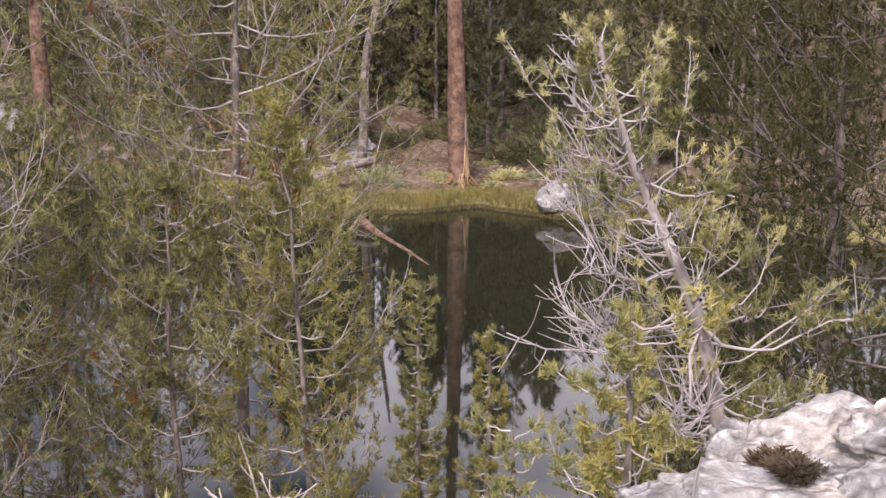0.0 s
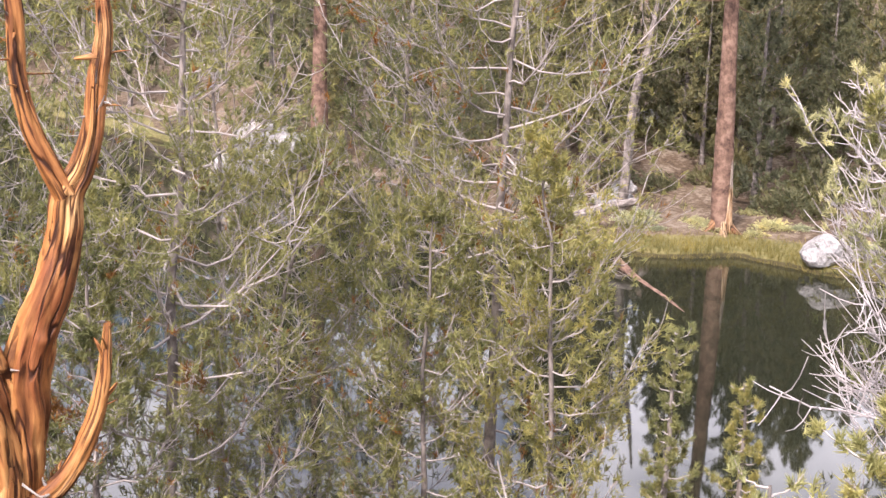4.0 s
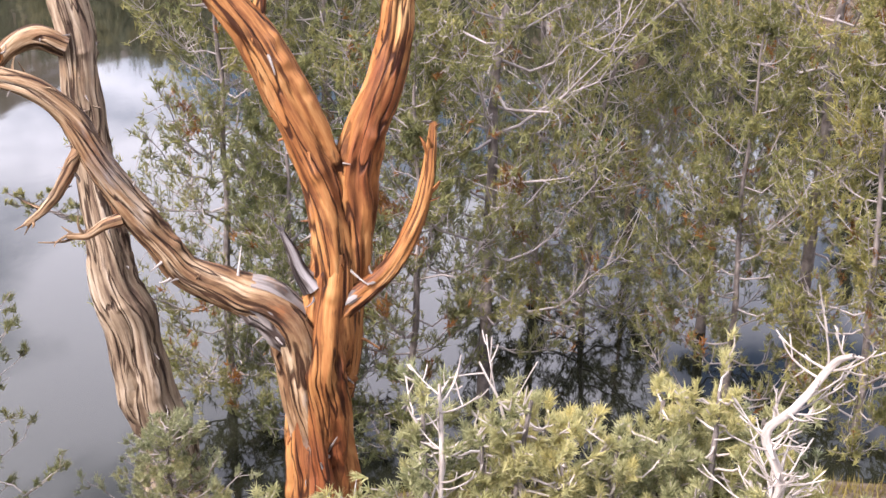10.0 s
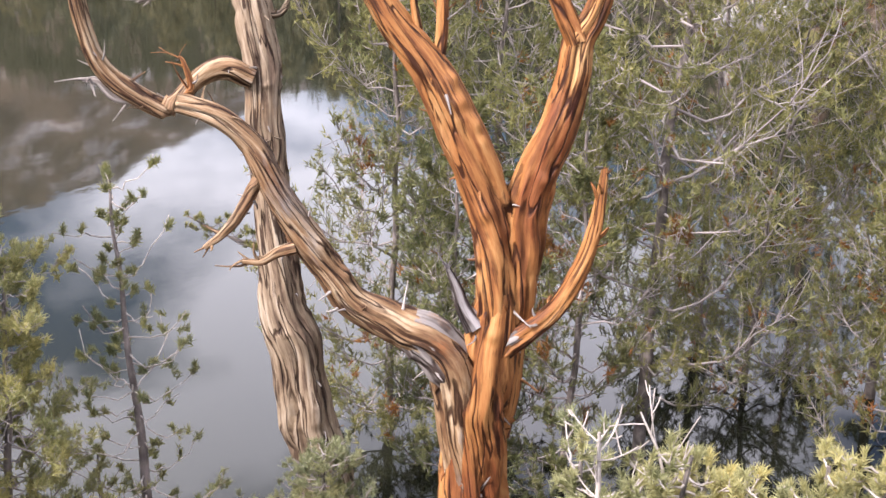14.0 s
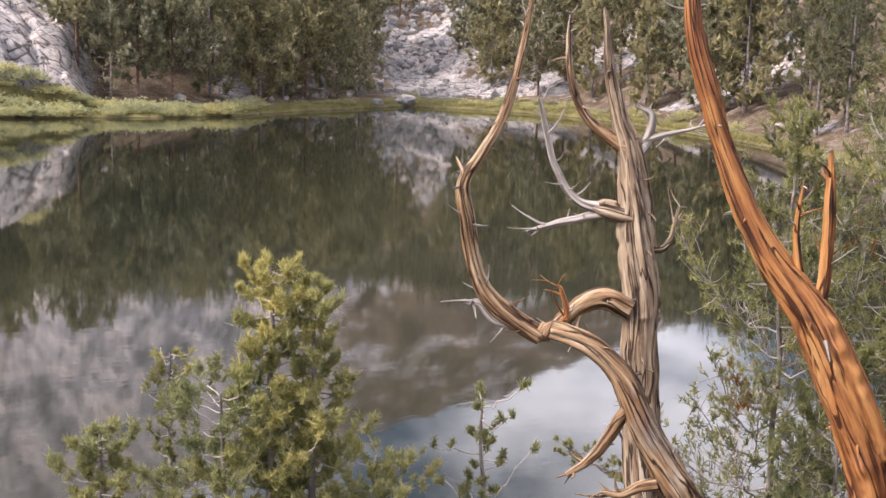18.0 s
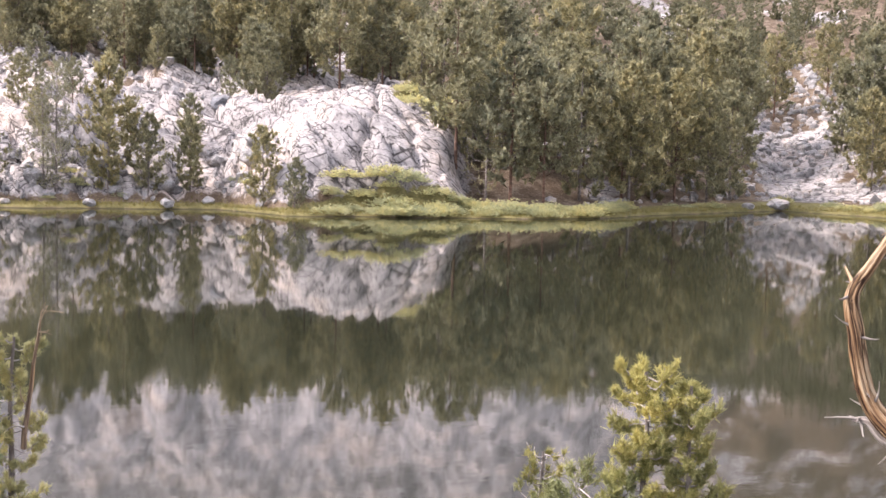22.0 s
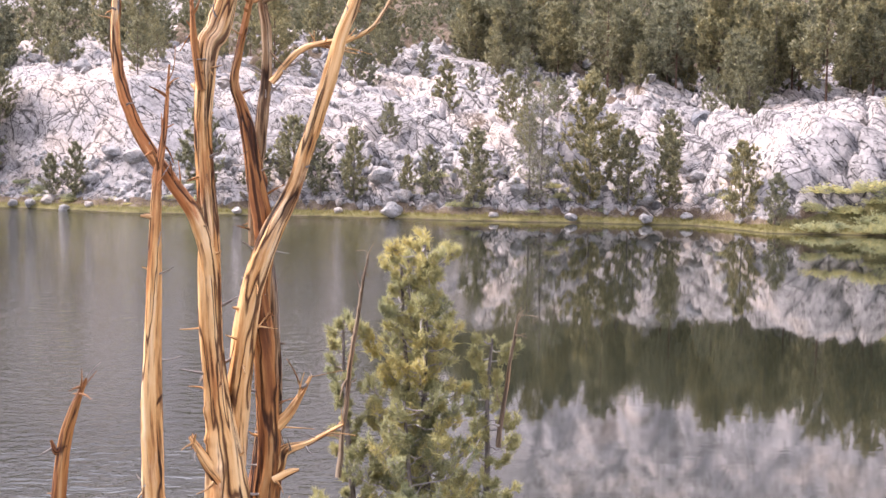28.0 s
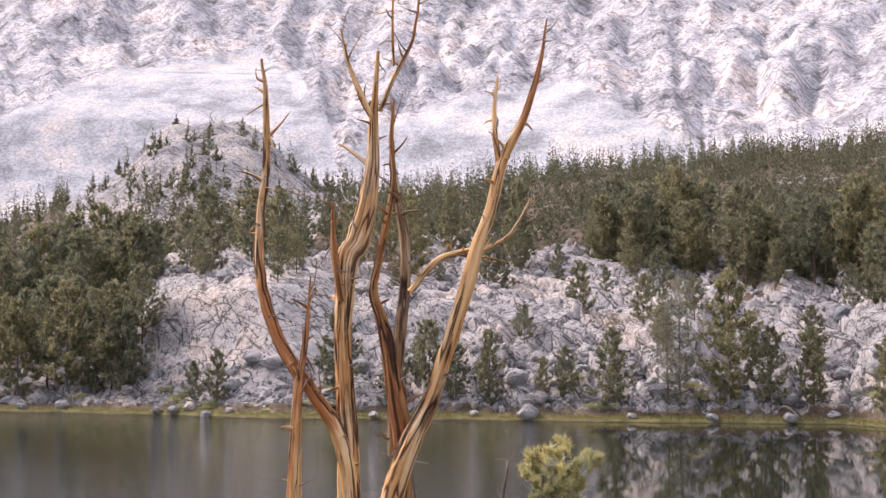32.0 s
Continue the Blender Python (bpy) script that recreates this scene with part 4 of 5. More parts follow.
limb(snag2, "limb", [(-7.96, 8.3, 6.13, 0.077), (-8.09, 8.18, 6.23, 0.056), (-8.23, 8.03, 6.41, 0.046), (-8.32, 7.93, 6.69, 0.036), (-8.36, 7.9, 7.06, 0.026), (-8.35, 7.9, 7.31, 0.013)], CREAM)
limb(snag2, "limb", [(-7.91, 8.34, 6.03, 0.067), (-7.84, 8.42, 6.22, 0.046), (-7.82, 8.44, 6.44, 0.036), (-7.91, 8.34, 6.51, 0.013)], SILVER)
limb(snag2, "limb", [(-7.84, 8.42, 6.22, 0.036), (-7.66, 8.57, 6.29, 0.021), (-7.46, 8.75, 6.36, 0.01)], SILVER)
limb(snag2, "limb", [(-7.9, 8.36, 5.52, 0.093), (-8.01, 8.25, 5.55, 0.103), (-8.11, 8.16, 5.58, 0.088), (-8.18, 8.09, 5.6, 0.031)])
limb(snag2, "limb", [(-8.07, 8.19, 5.57, 0.057), (-8.27, 7.99, 5.64, 0.036), (-8.41, 7.84, 5.93, 0.031), (-8.48, 7.77, 6.28, 0.026), (-8.53, 7.71, 6.56, 0.013)], SILVER)
limb(snag2, "limb", [(-8.07, 8.2, 5.54, 0.052), (-8.35, 7.9, 5.43, 0.031), (-8.57, 7.67, 5.34, 0.016)], SILVER)
limb(snag2, "limb", [(-7.83, 8.42, 5.24, 0.047), (-7.68, 8.56, 5.26, 0.031), (-7.6, 8.63, 5.63, 0.013)])
limb(snag2, "limb", [(-7.82, 8.29, 4.67, 0.104), (-7.99, 8.13, 4.77, 0.109), (-8.15, 7.97, 4.69, 0.088), (-8.29, 7.83, 4.51, 0.068), (-8.36, 7.75, 4.48, 0.036)], CREAM)
big = snag_thing("dead_tree", 99.8, 9.0, 3.0, GOLD, "tall golden multi-stemmed snag with curved bare stems")
limb(big, "trunk", [(-8.87, -1.53, 3.57, 0.206), (-8.87, -1.54, 4.15, 0.179), (-8.86, -1.56, 4.56, 0.138), (-8.86, -1.59, 4.89, 0.112), (-8.85, -1.63, 5.26, 0.087), (-8.85, -1.66, 5.62, 0.078), (-8.84, -1.67, 6.02, 0.075), (-8.84, -1.68, 6.34, 0.071), (-8.84, -1.7, 6.81, 0.062), (-8.84, -1.71, 7.24, 0.062), (-8.84, -1.68, 7.63, 0.074), (-8.85, -1.61, 7.75, 0.078), (-8.87, -1.55, 7.99, 0.069), (-8.87, -1.51, 8.27, 0.051), (-8.87, -1.5, 8.64, 0.033), (-8.88, -1.47, 9.11, 0.011)], GOLD)
limb(big, "limb", [(-8.85, -1.655, 5.75, 0.03), (-8.83, -1.66, 6.05, 0.055), (-8.8, -1.67, 6.24, 0.059), (-8.78, -1.76, 6.5, 0.056), (-8.74, -1.93, 6.75, 0.053), (-8.69, -2.14, 7.1, 0.047), (-8.66, -2.25, 7.47, 0.040), (-8.66, -2.26, 7.86, 0.033), (-8.67, -2.23, 8.26, 0.027), (-8.67, -2.22, 8.58, 0.025), (-8.66, -2.25, 9.03, 0.009)], GOLD)
limb(big, "limb", [(-8.79, -1.71, 7.34, 0.038), (-8.78, -1.74, 7.54, 0.030), (-8.77, -1.76, 7.74, 0.024), (-8.77, -1.77, 8.02, 0.009)], ORANGE)
limb(big, "limb", [(-9.1, -1.33, 4.33, 0.095), (-9.11, -1.3, 4.75, 0.087), (-9.1, -1.33, 5.42, 0.080), (-9.1, -1.36, 5.91, 0.076), (-9.1, -1.33, 6.32, 0.073), (-9.1, -1.38, 6.69, 0.067), (-9.09, -1.44, 7.03, 0.055), (-9.08, -1.49, 7.23, 0.042), (-9.07, -1.54, 7.41, 0.033), (-9.08, -1.5, 7.65, 0.026), (-9.09, -1.4, 8.17, 0.023), (-9.09, -1.41, 8.51, 0.017), (-9.09, -1.39, 8.81, 0.007)], ORANGE)
limb(big, "limb", [(-9.14, -1.42, 6.25, 0.030), (-9.14, -1.4, 6.57, 0.043), (-9.15, -1.38, 6.9, 0.046), (-9.15, -1.35, 7.19, 0.046), (-9.16, -1.32, 7.47, 0.041), (-9.15, -1.34, 7.85, 0.036), (-9.14, -1.4, 8.24, 0.027), (-9.14, -1.41, 8.51, 0.015)], CREAM)
limb(big, "limb", [(-8.97, -1.55, 3.95, 0.079), (-8.97, -1.53, 4.45, 0.087), (-8.97, -1.51, 4.86, 0.090), (-8.98, -1.49, 5.19, 0.092), (-8.98, -1.45, 5.6, 0.085), (-8.99, -1.39, 6.01, 0.084), (-9.01, -1.26, 6.38, 0.075), (-9.03, -1.11, 6.69, 0.061), (-9.05, -0.96, 7.13, 0.056), (-9.06, -0.84, 7.53, 0.051), (-9.07, -0.78, 7.77, 0.048), (-9.07, -0.69, 7.99, 0.044), (-9.08, -0.6, 8.36, 0.038), (-9.09, -0.45, 8.66, 0.030), (-9.09, -0.33, 9.05, 0.017), (-9.1, -0.28, 9.36, 0.006)], GOLD)
limb(big, "limb", [(-9.08, -0.63, 8.34, 0.023), (-9.08, -0.66, 8.63, 0.017), (-9.08, -0.64, 8.94, 0.007)])
limb(big, "limb", [(-8.87, -1.5, 8.62, 0.025), (-8.86, -1.59, 8.8, 0.023), (-8.84, -1.68, 9.05, 0.014), (-8.83, -1.73, 9.27, 0.006)])
limb(big, "limb", [(-8.88, -1.46, 8.68, 0.018), (-8.9, -1.34, 8.96, 0.016), (-8.92, -1.23, 9.21, 0.013), (-8.92, -1.18, 9.5, 0.009), (-8.92, -1.17, 9.67, 0.006)])
limb(big, "limb", [(-8.9, -1.36, 9.01, 0.011), (-8.9, -1.37, 9.3, 0.009), (-8.9, -1.36, 9.63, 0.006)])
limb(big, "limb", [(-9.11, -1.28, 7.41, 0.026), (-9.14, -1.08, 7.64, 0.023), (-9.16, -0.81, 7.72, 0.016)])
limb(big, "limb", [(-9.07, -0.76, 7.7, 0.018), (-9.08, -0.56, 7.81, 0.014), (-9.09, -0.41, 8.06, 0.006)])
limb(big, "limb", [(-9.49, -1.45, 3.78, 0.133), (-9.5, -1.39, 4.43, 0.105), (-9.51, -1.34, 5.09, 0.084), (-9.51, -1.33, 5.52, 0.073), (-9.5, -1.35, 5.87, 0.064), (-9.5, -1.38, 6.21, 0.041)], CREAM)
limb(big, "limb", [(-8.76, -1.58, 4.63, 0.052), (-8.74, -1.67, 4.76, 0.039), (-8.73, -1.73, 4.86, 0.027), (-8.72, -1.79, 4.95, 0.011)])
limb(big, "limb", [(-9.1, -1.33, 4.88, 0.062), (-9.12, -1.19, 5.0, 0.040), (-9.14, -1.09, 5.14, 0.024), (-9.15, -1.0, 5.3, 0.009)])
limb(big, "limb", [(-9.11, -1.25, 4.62, 0.056), (-9.12, -1.19, 4.75, 0.047), (-9.14, -1.04, 4.81, 0.026), (-9.17, -0.76, 4.95, 0.009)])
limb(big, "limb", [(-9.01, -1.25, 4.57, 0.037), (-9.03, -1.13, 4.63, 0.026), (-9.04, -1.07, 4.65, 0.009)])
big2 = snag_thing("slender_snag", 103.0, 8.8, 3.4, GOLD, "slender golden dead stem beside the tall snag")
limb(big2, "trunk", [(-8.58, -1.96, 3.88, 0.087), (-8.57, -1.98, 4.28, 0.082), (-8.57, -2.01, 4.64, 0.073), (-8.57, -2.01, 5.27, 0.066), (-8.57, -2.0, 5.82, 0.057), (-8.57, -1.99, 6.24, 0.047), (-8.58, -1.97, 6.7, 0.033), (-8.59, -1.92, 7.12, 0.018), (-8.59, -1.89, 7.5, 0.006)])
limb(big2, "limb", [(-8.57, -1.99, 6.48, 0.024), (-8.56, -2.04, 6.49, 0.016), (-8.55, -2.08, 6.49, 0.008)])
stub = snag_thing("snag_stub", 104.5, 8.8, 3.6, ORANGE, "short broken orange dead stub")
limb(stub, "trunk", [(-8.39, -2.65, 4.13, 0.062), (-8.4, -2.61, 4.56, 0.049), (-8.42, -2.57, 4.95, 0.042), (-8.43, -2.51, 5.19, 0.03), (-8.46, -2.43, 5.4, 0.008)])
limb(stub, "limb", [(-8.42, -2.56, 4.96, 0.028), (-8.4, -2.62, 4.91, 0.02), (-8.39, -2.65, 4.99, 0.008)])

# ---- living pines near the lookout ----
NEAR = [
    # az, r, height, spread, seed, limbs
    (9.6, 15.0, 10.8, 2.0, 11, 90), (14.0, 15.8, 9.6, 1.5, 12, 70), (24.4, 13.0, 9.8, 1.75, 13, 85), (31.6, 14.2, 7.8, 1.5, 14, 75),
    (36.9, 13.6, 6.9, 1.3, 15, 65), (28.2, 12.4, 5.2, 1.0, 16, 55), (6.3, 13.4, 5.6, 1.1, 17, 60), (19.6, 15.5, 5.6, 1.7, 18, 75),
    (12.4, 13.6, 5.0, 1.1, 26, 45), (22.0, 16.8, 8.0, 1.3, 28, 55), (33.5, 12.4, 4.6, 1.0, 29, 50),
    (-17.0, 12.5, 10.0, 2.3, 20, 90), (-14.0, 16.0, 11.0, 2.2, 21, 75), (-21.5, 11.5, 8.5, 2.2, 22, 70), (-12.6, 9.8, 3.6, 0.75, 23, 40),
]
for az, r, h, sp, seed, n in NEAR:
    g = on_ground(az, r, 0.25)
    # dark: these pines carry their shade in needle, limb and twig colour
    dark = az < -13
    plant("pine_tree", g, pine_parts(seed, h - g.z * 0.5, sp, SHADE if dark else GREEN, BARK, 0.092, 0.075, 9, 0.04 if dark else 0.17, limbs=n, twigs=34 if dark else 30, sub=3, base=0.04 if dark or h < 7 else 0.16, rise=0.62, curl=0.5, twig_share=0.12 if dark else 1.0, twig_r=0.0055, limb_mat=BARK if dark else TWIG, twig_mat=BARK if dark else TWIG, wobble=0.05, tip=0.25, short=1.25, trunk_r=0.007 * h + 0.01, kink=0.13), "dense pine beside the ledge, its green needles darkened for shade" if dark else "living whitebark pine with olive needles and grey limbs")


def stems(name, az, r, label, rows, leaf, blade=0.062, blades=11, twigs=36, sub=4, rust=0.04, sink=0.1, twig_r=0.0035, twig_mat=TWIG, dense=4.5):
    """A bushy pine of several stems; rows: side, depth, height of the top, spread, limbs, seed, lean to the side."""
    g = on_ground(az, r, sink)
    a = radians(az)
    across, along = np.array([math.cos(a), math.sin(a)]), np.array([-math.sin(a), math.cos(a)])
    pieces = []
    for sd, dp, top, sp, n, seed, ln in rows:
        o, q = sd * across + dp * along, ln * across
        pieces += pine_parts(seed, top - g.z, sp, leaf, BARK, blade, 0.070, blades, rust, limbs=int(n * dense), twigs=max(2, int(twigs * 1.8 / dense)), sub=sub, base=0.10, rise=0.35, full=1.0, top=0.8, curl=0.22, tip=0.5, fill=0.2, split=False, twig_r=twig_r, limb_s=0.45, twig_mat=twig_mat, at=tuple(o), lean=tuple(q), limb_mat=twig_mat, kink=0.16)
    return plant(name, g, pieces, label)


stems("young_pine", 58.9, 9.0, "bushy yellow-green pine with a twin top by the water", [(-0.12, 0, 5.44, 0.50, 60, 31, 0.0), (0.18, 0.1, 5.36, 0.46, 52, 38, 0.05), (0.45, 0.0, 3.95, 0.75, 40, 39, 0.2), (-0.35, -0.2, 4.5, 0.7, 40, 40, -0.1)], LIME, dense=3.4, twigs=32)
stems("young_pine", 64.4, 9.6, "thin greyish half-bare young pine beside the bushy one", [(0, 0, 4.62, 0.30, 34, 41, 0.0)], GREEN, twigs=6)
stems("young_pine", 67.5, 8.5, "low yellow-green pine at the water's edge", [(0, 0, 4.35, 0.45, 36, 42, 0.0)], LIME)
stems("young_pine", 91.2, 10.0, "multi-stemmed yellow-olive pine beside the tall snag", [(0, 0, 6.20, 0.54, 64, 32, 0.0), (0.38, 0.1, 5.45, 0.36, 36, 43, 0.25), (-0.45, 0.1, 5.6, 0.34, 36, 44, -0.2), (0.0, -0.2, 5.0, 0.72, 46, 45, 0.0), (0.16, 0.05, 6.08, 0.46, 44, 50, 0.04), (-0.14, 0.05, 6.02, 0.46, 44, 51, -0.04)], OLIVE, 0.064, 13, 24, 3, 0.07, dense=2.8, twig_r=0.006, twig_mat=SILVER_TWIG)
stems("young_pine", -8.9, 5.6, "small bright yellow-green pine on the rock ledge", [(0, 0, 5.40, 0.54, 38, 33, 0.0)], LIME, 0.068, 16, 10, 3, dense=2.4)
stems("young_pine", -3.8, 6.4, "small bright pine sapling", [(0, 0, 4.50, 0.36, 26, 46, 0.0)], LIME, 0.065, 16, 9, 2, dense=2.5)
stems("young_pine", 1.2, 11.0, "slim dark green young pine before the pool", [(0, 0, 4.05, 0.26, 36, 34, 0.0)], GREEN, 0.06, 12, 13, 3, dense=2.8)
stems("young_pine", -2.2, 11.0, "slim dark green young pine before the pool", [(0, 0, 3.62, 0.27, 34, 35, 0.0), (-0.55, 0, 2.9, 0.24, 22, 47, 0.0)], GREEN, 0.06, 12, 13, 3, dense=2.8)
stems("young_pine", 40.2, 9.4, "fresh yellow-green young pine at the foot of the leaning snag", [(0, 0, 1.95, 0.5, 40, 36, 0.0), (0.35, -0.3, 1.3, 0.4, 26, 48, 0.0)], THICKET, 0.06, 14, 14)
stems("young_pine", 48.9, 9.4, "sparse young pine with tufted bare grey twigs", [(0, 0, 4.33, 0.62, 34, 37, -0.15)], GREEN, 0.062, 16, 4, 5, 0.0, dense=2.4, twig_mat=BLEACH)
stems("young_pine", 49.9, 9.2, "low sparse pine below the tufted one", [(-0.25, 0, 2.2, 0.4, 18, 49, 0.0)], GREEN, 0.062, 16, 4, 4, 0.0, dense=1.5, twig_mat=BLEACH)

sprig = thing("pine_bough", site(40.0, 12.2, 2.7), "living green pine bough reaching out over the water", "pine branch")
path = np.array([(0, 0, 0, 0.025), (-0.35, -0.25, 0.05, 0.02), (-0.75, -0.55, 0.15, 0.014), (-1.15, -0.8, 0.38, 0.006)])
for n, me, lab, kind in pine_parts(95, 1.5, 0.34, GREEN, BARK, 0.055, 0.08, 22, 0.0, path=path, limbs=26, twigs=4, sub=2, base=0.15, rise=0.3, tip=0.5, split=False, twig_r=0.004):
    ob = part(n, me, sprig, lab)
    if kind:
        ob["kind"] = kind

# the low thicket of stunted pine right below the lookout
for k, (az, r, top) in enumerate([(34.2, 4.3, 4.25), (30.0, 4.2, 4.2), (26.9, 4.4, 4.62), (23.6, 4.6, 4.62), (20.4, 4.5, 4.42), (17.6, 4.6, 4.45), (15.6, 4.8, 4.52), (13.2, 4.8, 4.62), (10.6, 4.6, 4.3), (37.2, 4.9, 3.8)]):
    stems("stunted_pine", az, r, "stunted pale green pine with curved whitish twigs", [(0, 0, top, 0.36, 26, 60 + k, 0.0), (0.15, 0.2, top - 0.2, 0.40, 24, 80 + k, 0.05)], THICKET, 0.050, 40, 18, 1, 0.03, dense=2.6, twig_r=0.0055, twig_mat=BLEACH)


def bare_fan(name, rows, label, seed, mat, n=16, size=0.4, up=0.5, width=0.012):
    """A bare bleached branch ending in a fan of curved twigs."""
    t = thing(name, rows[0][:3], label, "dead branch")
    owner_wood[t.name] = mat
    limb(t, "branch", rows, mat, 0.26, 5.0)
    g = np.random.default_rng(seed)
    p = smooth_path(rows, 0.04)
    for k in range(n):
        q = p[int(len(p) * g.uniform(0.45, 0.98))]
        a = g.uniform(-1, 1)
        d = unit(np.array([a * 1.3, g.uniform(-0.5, 0.5), g.uniform(-0.15, 0.9)]))
        ln = size * g.uniform(0.35, 1.0)
        bend = np.array([g.uniform(-0.3, 0.3), g.uniform(-0.3, 0.3), up]) * ln
        tw = [(*(q[:3] + d * ln * s + bend * s * s), width * (1 - 0.75 * s) * g.uniform(0.8, 1.1)) for s in (0, 0.3, 0.6, 0.85, 1)]
        v, f, uv = sweep(tw, 7, 0.04, 0.08, 0, 0.3, seed * 50 + k, t.location)
        b = part("twig", mesh("twig", v, f, mat, uv), t)
        for j in range(3):
            m = tw[g.integers(1, 4)]
            d2 = unit(d + g.normal(size=3) * 0.6)
            l2 = ln * g.uniform(0.2, 0.45)
            sp = [(*(np.array(m[:3]) + d2 * l2 * s + np.array([0, 0, up * l2]) * s * s), width * 0.5 * (1 - 0.7 * s)) for s in (0, 0.5, 1)]
            v, f, uv = sweep(sp, 5, 0.04, 0, 0, 0.3, 1, t.location)
            part("twiglet", mesh("twiglet", v, f, mat, uv), b)
    return t


bare_fan("bleached_branch", [(-0.80, 4.40, 3.3, 0.024), (-0.80, 4.42, 4.1, 0.021), (-0.76, 4.43, 4.40, 0.018), (-0.83, 4.43, 4.60, 0.017), (-0.73, 4.44, 4.74, 0.015), (-0.62, 4.44, 4.94, 0.013), (-0.55, 4.40, 5.01, 0.008)], "bleached white dead branch with a fan of twigs", 3, BLEACH, 40, 0.27, 0.25, 0.006)
bare_fan("bleached_branch", [(-1.99, 3.93, 3.0, 0.015), (-1.99, 3.93, 4.0, 0.013), (-1.98, 3.92, 4.4, 0.010), (-1.99, 3.92, 4.76, 0.006)], "upright bare whitish stem with curved side twigs", 4, BLEACH, 9, 0.20, 0.6, 0.0045)
bare_fan("bleached_branch", [(-1.70, 4.20, 3.0, 0.012), (-1.72, 4.2, 4.0, 0.010), (-1.82, 4.2, 4.5, 0.007), (-1.95, 4.2, 4.75, 0.004)], "thin bare whitish stem rising from the thicket", 5, BLEACH, 6, 0.20, 0.6, 0.004)
for x, y, z0, dx, dz, sd in [(-9.76, -0.85, 4.4, 0.22, 1.75, 8), (-9.99, 0.40, 4.6, 0.14, 1.06, 9)]:
    bare_fan("dead_stem_in_pine", [(x, y, z0, 0.022), (x - 0.01, y + dx * 0.4, z0 + dz * 0.5, 0.018), (x, y + dx * 0.8, z0 + dz * 0.85, 0.012), (x, y + dx, z0 + dz, 0.006)], "bleached dead stem standing in the green pine", sd, PALE, 2, 0.14, 0.3, 0.006)

# the leaning pine with pale bare limbs over the pool
lean = np.array([(2.1, 8.3, 1.6, 0.085), (1.95, 7.97, 3.4, 0.065), (1.73, 7.81, 4.5, 0.05), (1.50, 7.65, 5.05, 0.04), (1.26, 7.60, 5.52, 0.03), (1.08, 7.52, 6.0, 0.02), (0.95, 7.54, 6.45, 0.012)])
t = thing("leaning_pine", (2.1, 8.3, 1.6), "leaning pine with many pale bare limbs and sparse tufts", "pine tree")
rel = lean.copy()
rel[:, :3] -= lean[0, :3]
LEAN_SETS = [
    pine_parts(91, 4.9, 0.62, OLIVE, TWIG, 0.050, 0.08, 16, 0.10, path=rel, limbs=64, twigs=9, sub=2, base=0.42, rise=0.95, bias=(-0.45, -0.1), limb_mat=SILVER_TWIG, twig_mat=SILVER_TWIG, tip=0.72, full=1.4, kink=0.12, twig_r=0.004, limb_s=0.42),
    pine_parts(92, 4.9, 0.95, GREEN, TWIG, 0.06, 0.08, 12, 0.05, path=rel, limbs=34, twigs=20, sub=3, base=0.12, rise=0.1, limb_mat=SILVER_TWIG, twig_mat=TWIG, tip=0.6, full=0.7, kink=0.2, curl=0.1, twig_r=0.005, bias=(0.4, 0))[1:],
    [q for q in pine_parts(93, 4.9, 1.0, GREEN, TWIG, 0.06, 0.08, 3, 0.0, path=rel, limbs=30, twigs=26, sub=1, base=0.36, rise=-0.05, bias=(-1.3, -0.4), limb_mat=SILVER_TWIG, twig_mat=SILVER_TWIG, tip=0.3, full=1.0, kink=0.10, curl=0.25, twig_r=0.005, short=1.2, limb_s=0.42)[1:] if q[0] != "crown"],
]
for pieces in LEAN_SETS:
    for n, me, lab, kind in pieces:
        ob = part(n, me, t, lab)
        if kind:
            ob["kind"] = kind

# ---- the bank behind the pool ----
trunk = thing("red_trunk_pine", on_ground(-0.62, 35.7, 0.1), "tall red-barked pine with a torn pale scar at its foot", "pine tree")
for n, me, lab, kind in pine_parts(101, 17.0, 2.4, DEEP, RED_BARK, 0.22, 0.08, 7, 0.0, limbs=60, twigs=12, sub=4, base=0.36, rise=0.1, trunk_r=0.30, split=False, twig_share=0.4, twig_r=0.012, wobble=0.008, lean=(-0.5, 0)):
    ob = part(n, me, trunk, lab)
    if kind:
        ob["kind"] = kind
v, f, uv = sweep([(0.20, -0.22, -0.1, 0.15), (0.20, -0.20, 0.4, 0.11), (0.20, -0.16, 1.2, 0.07), (0.19, -0.13, 2.1, 0.03), (0.18, -0.12, 2.3, 0.01)], 14, 0.08, 0.3, 6, 0.4, 77)
part("scar", mesh("scar", v, f, CREAM, uv), trunk, "torn cream-coloured bare wood")
for k, (dx, dy) in enumerate([(-0.45, -0.3), (0.1, -0.55), (0.5, -0.25)]):
    v, f, uv = sweep([(dx * 0.3, dy * 0.3, 0.35, 0.14), (dx * 0.8, dy * 0.8, 0.10, 0.11), (dx * 1.5, dy * 1.5, -0.15, 0.06)], 10, 0.1, 0.2, 2, 0.4, 78 + k)
    part("root", mesh("root", v, f, CREAM, uv), trunk)


def fallen(name, rows, mat, label, seed):
    t = thing(name, rows[0][:3], label, "log")
    owner_wood[t.name] = mat
    limb(t, "log", rows, mat, 0.15, 0.6)


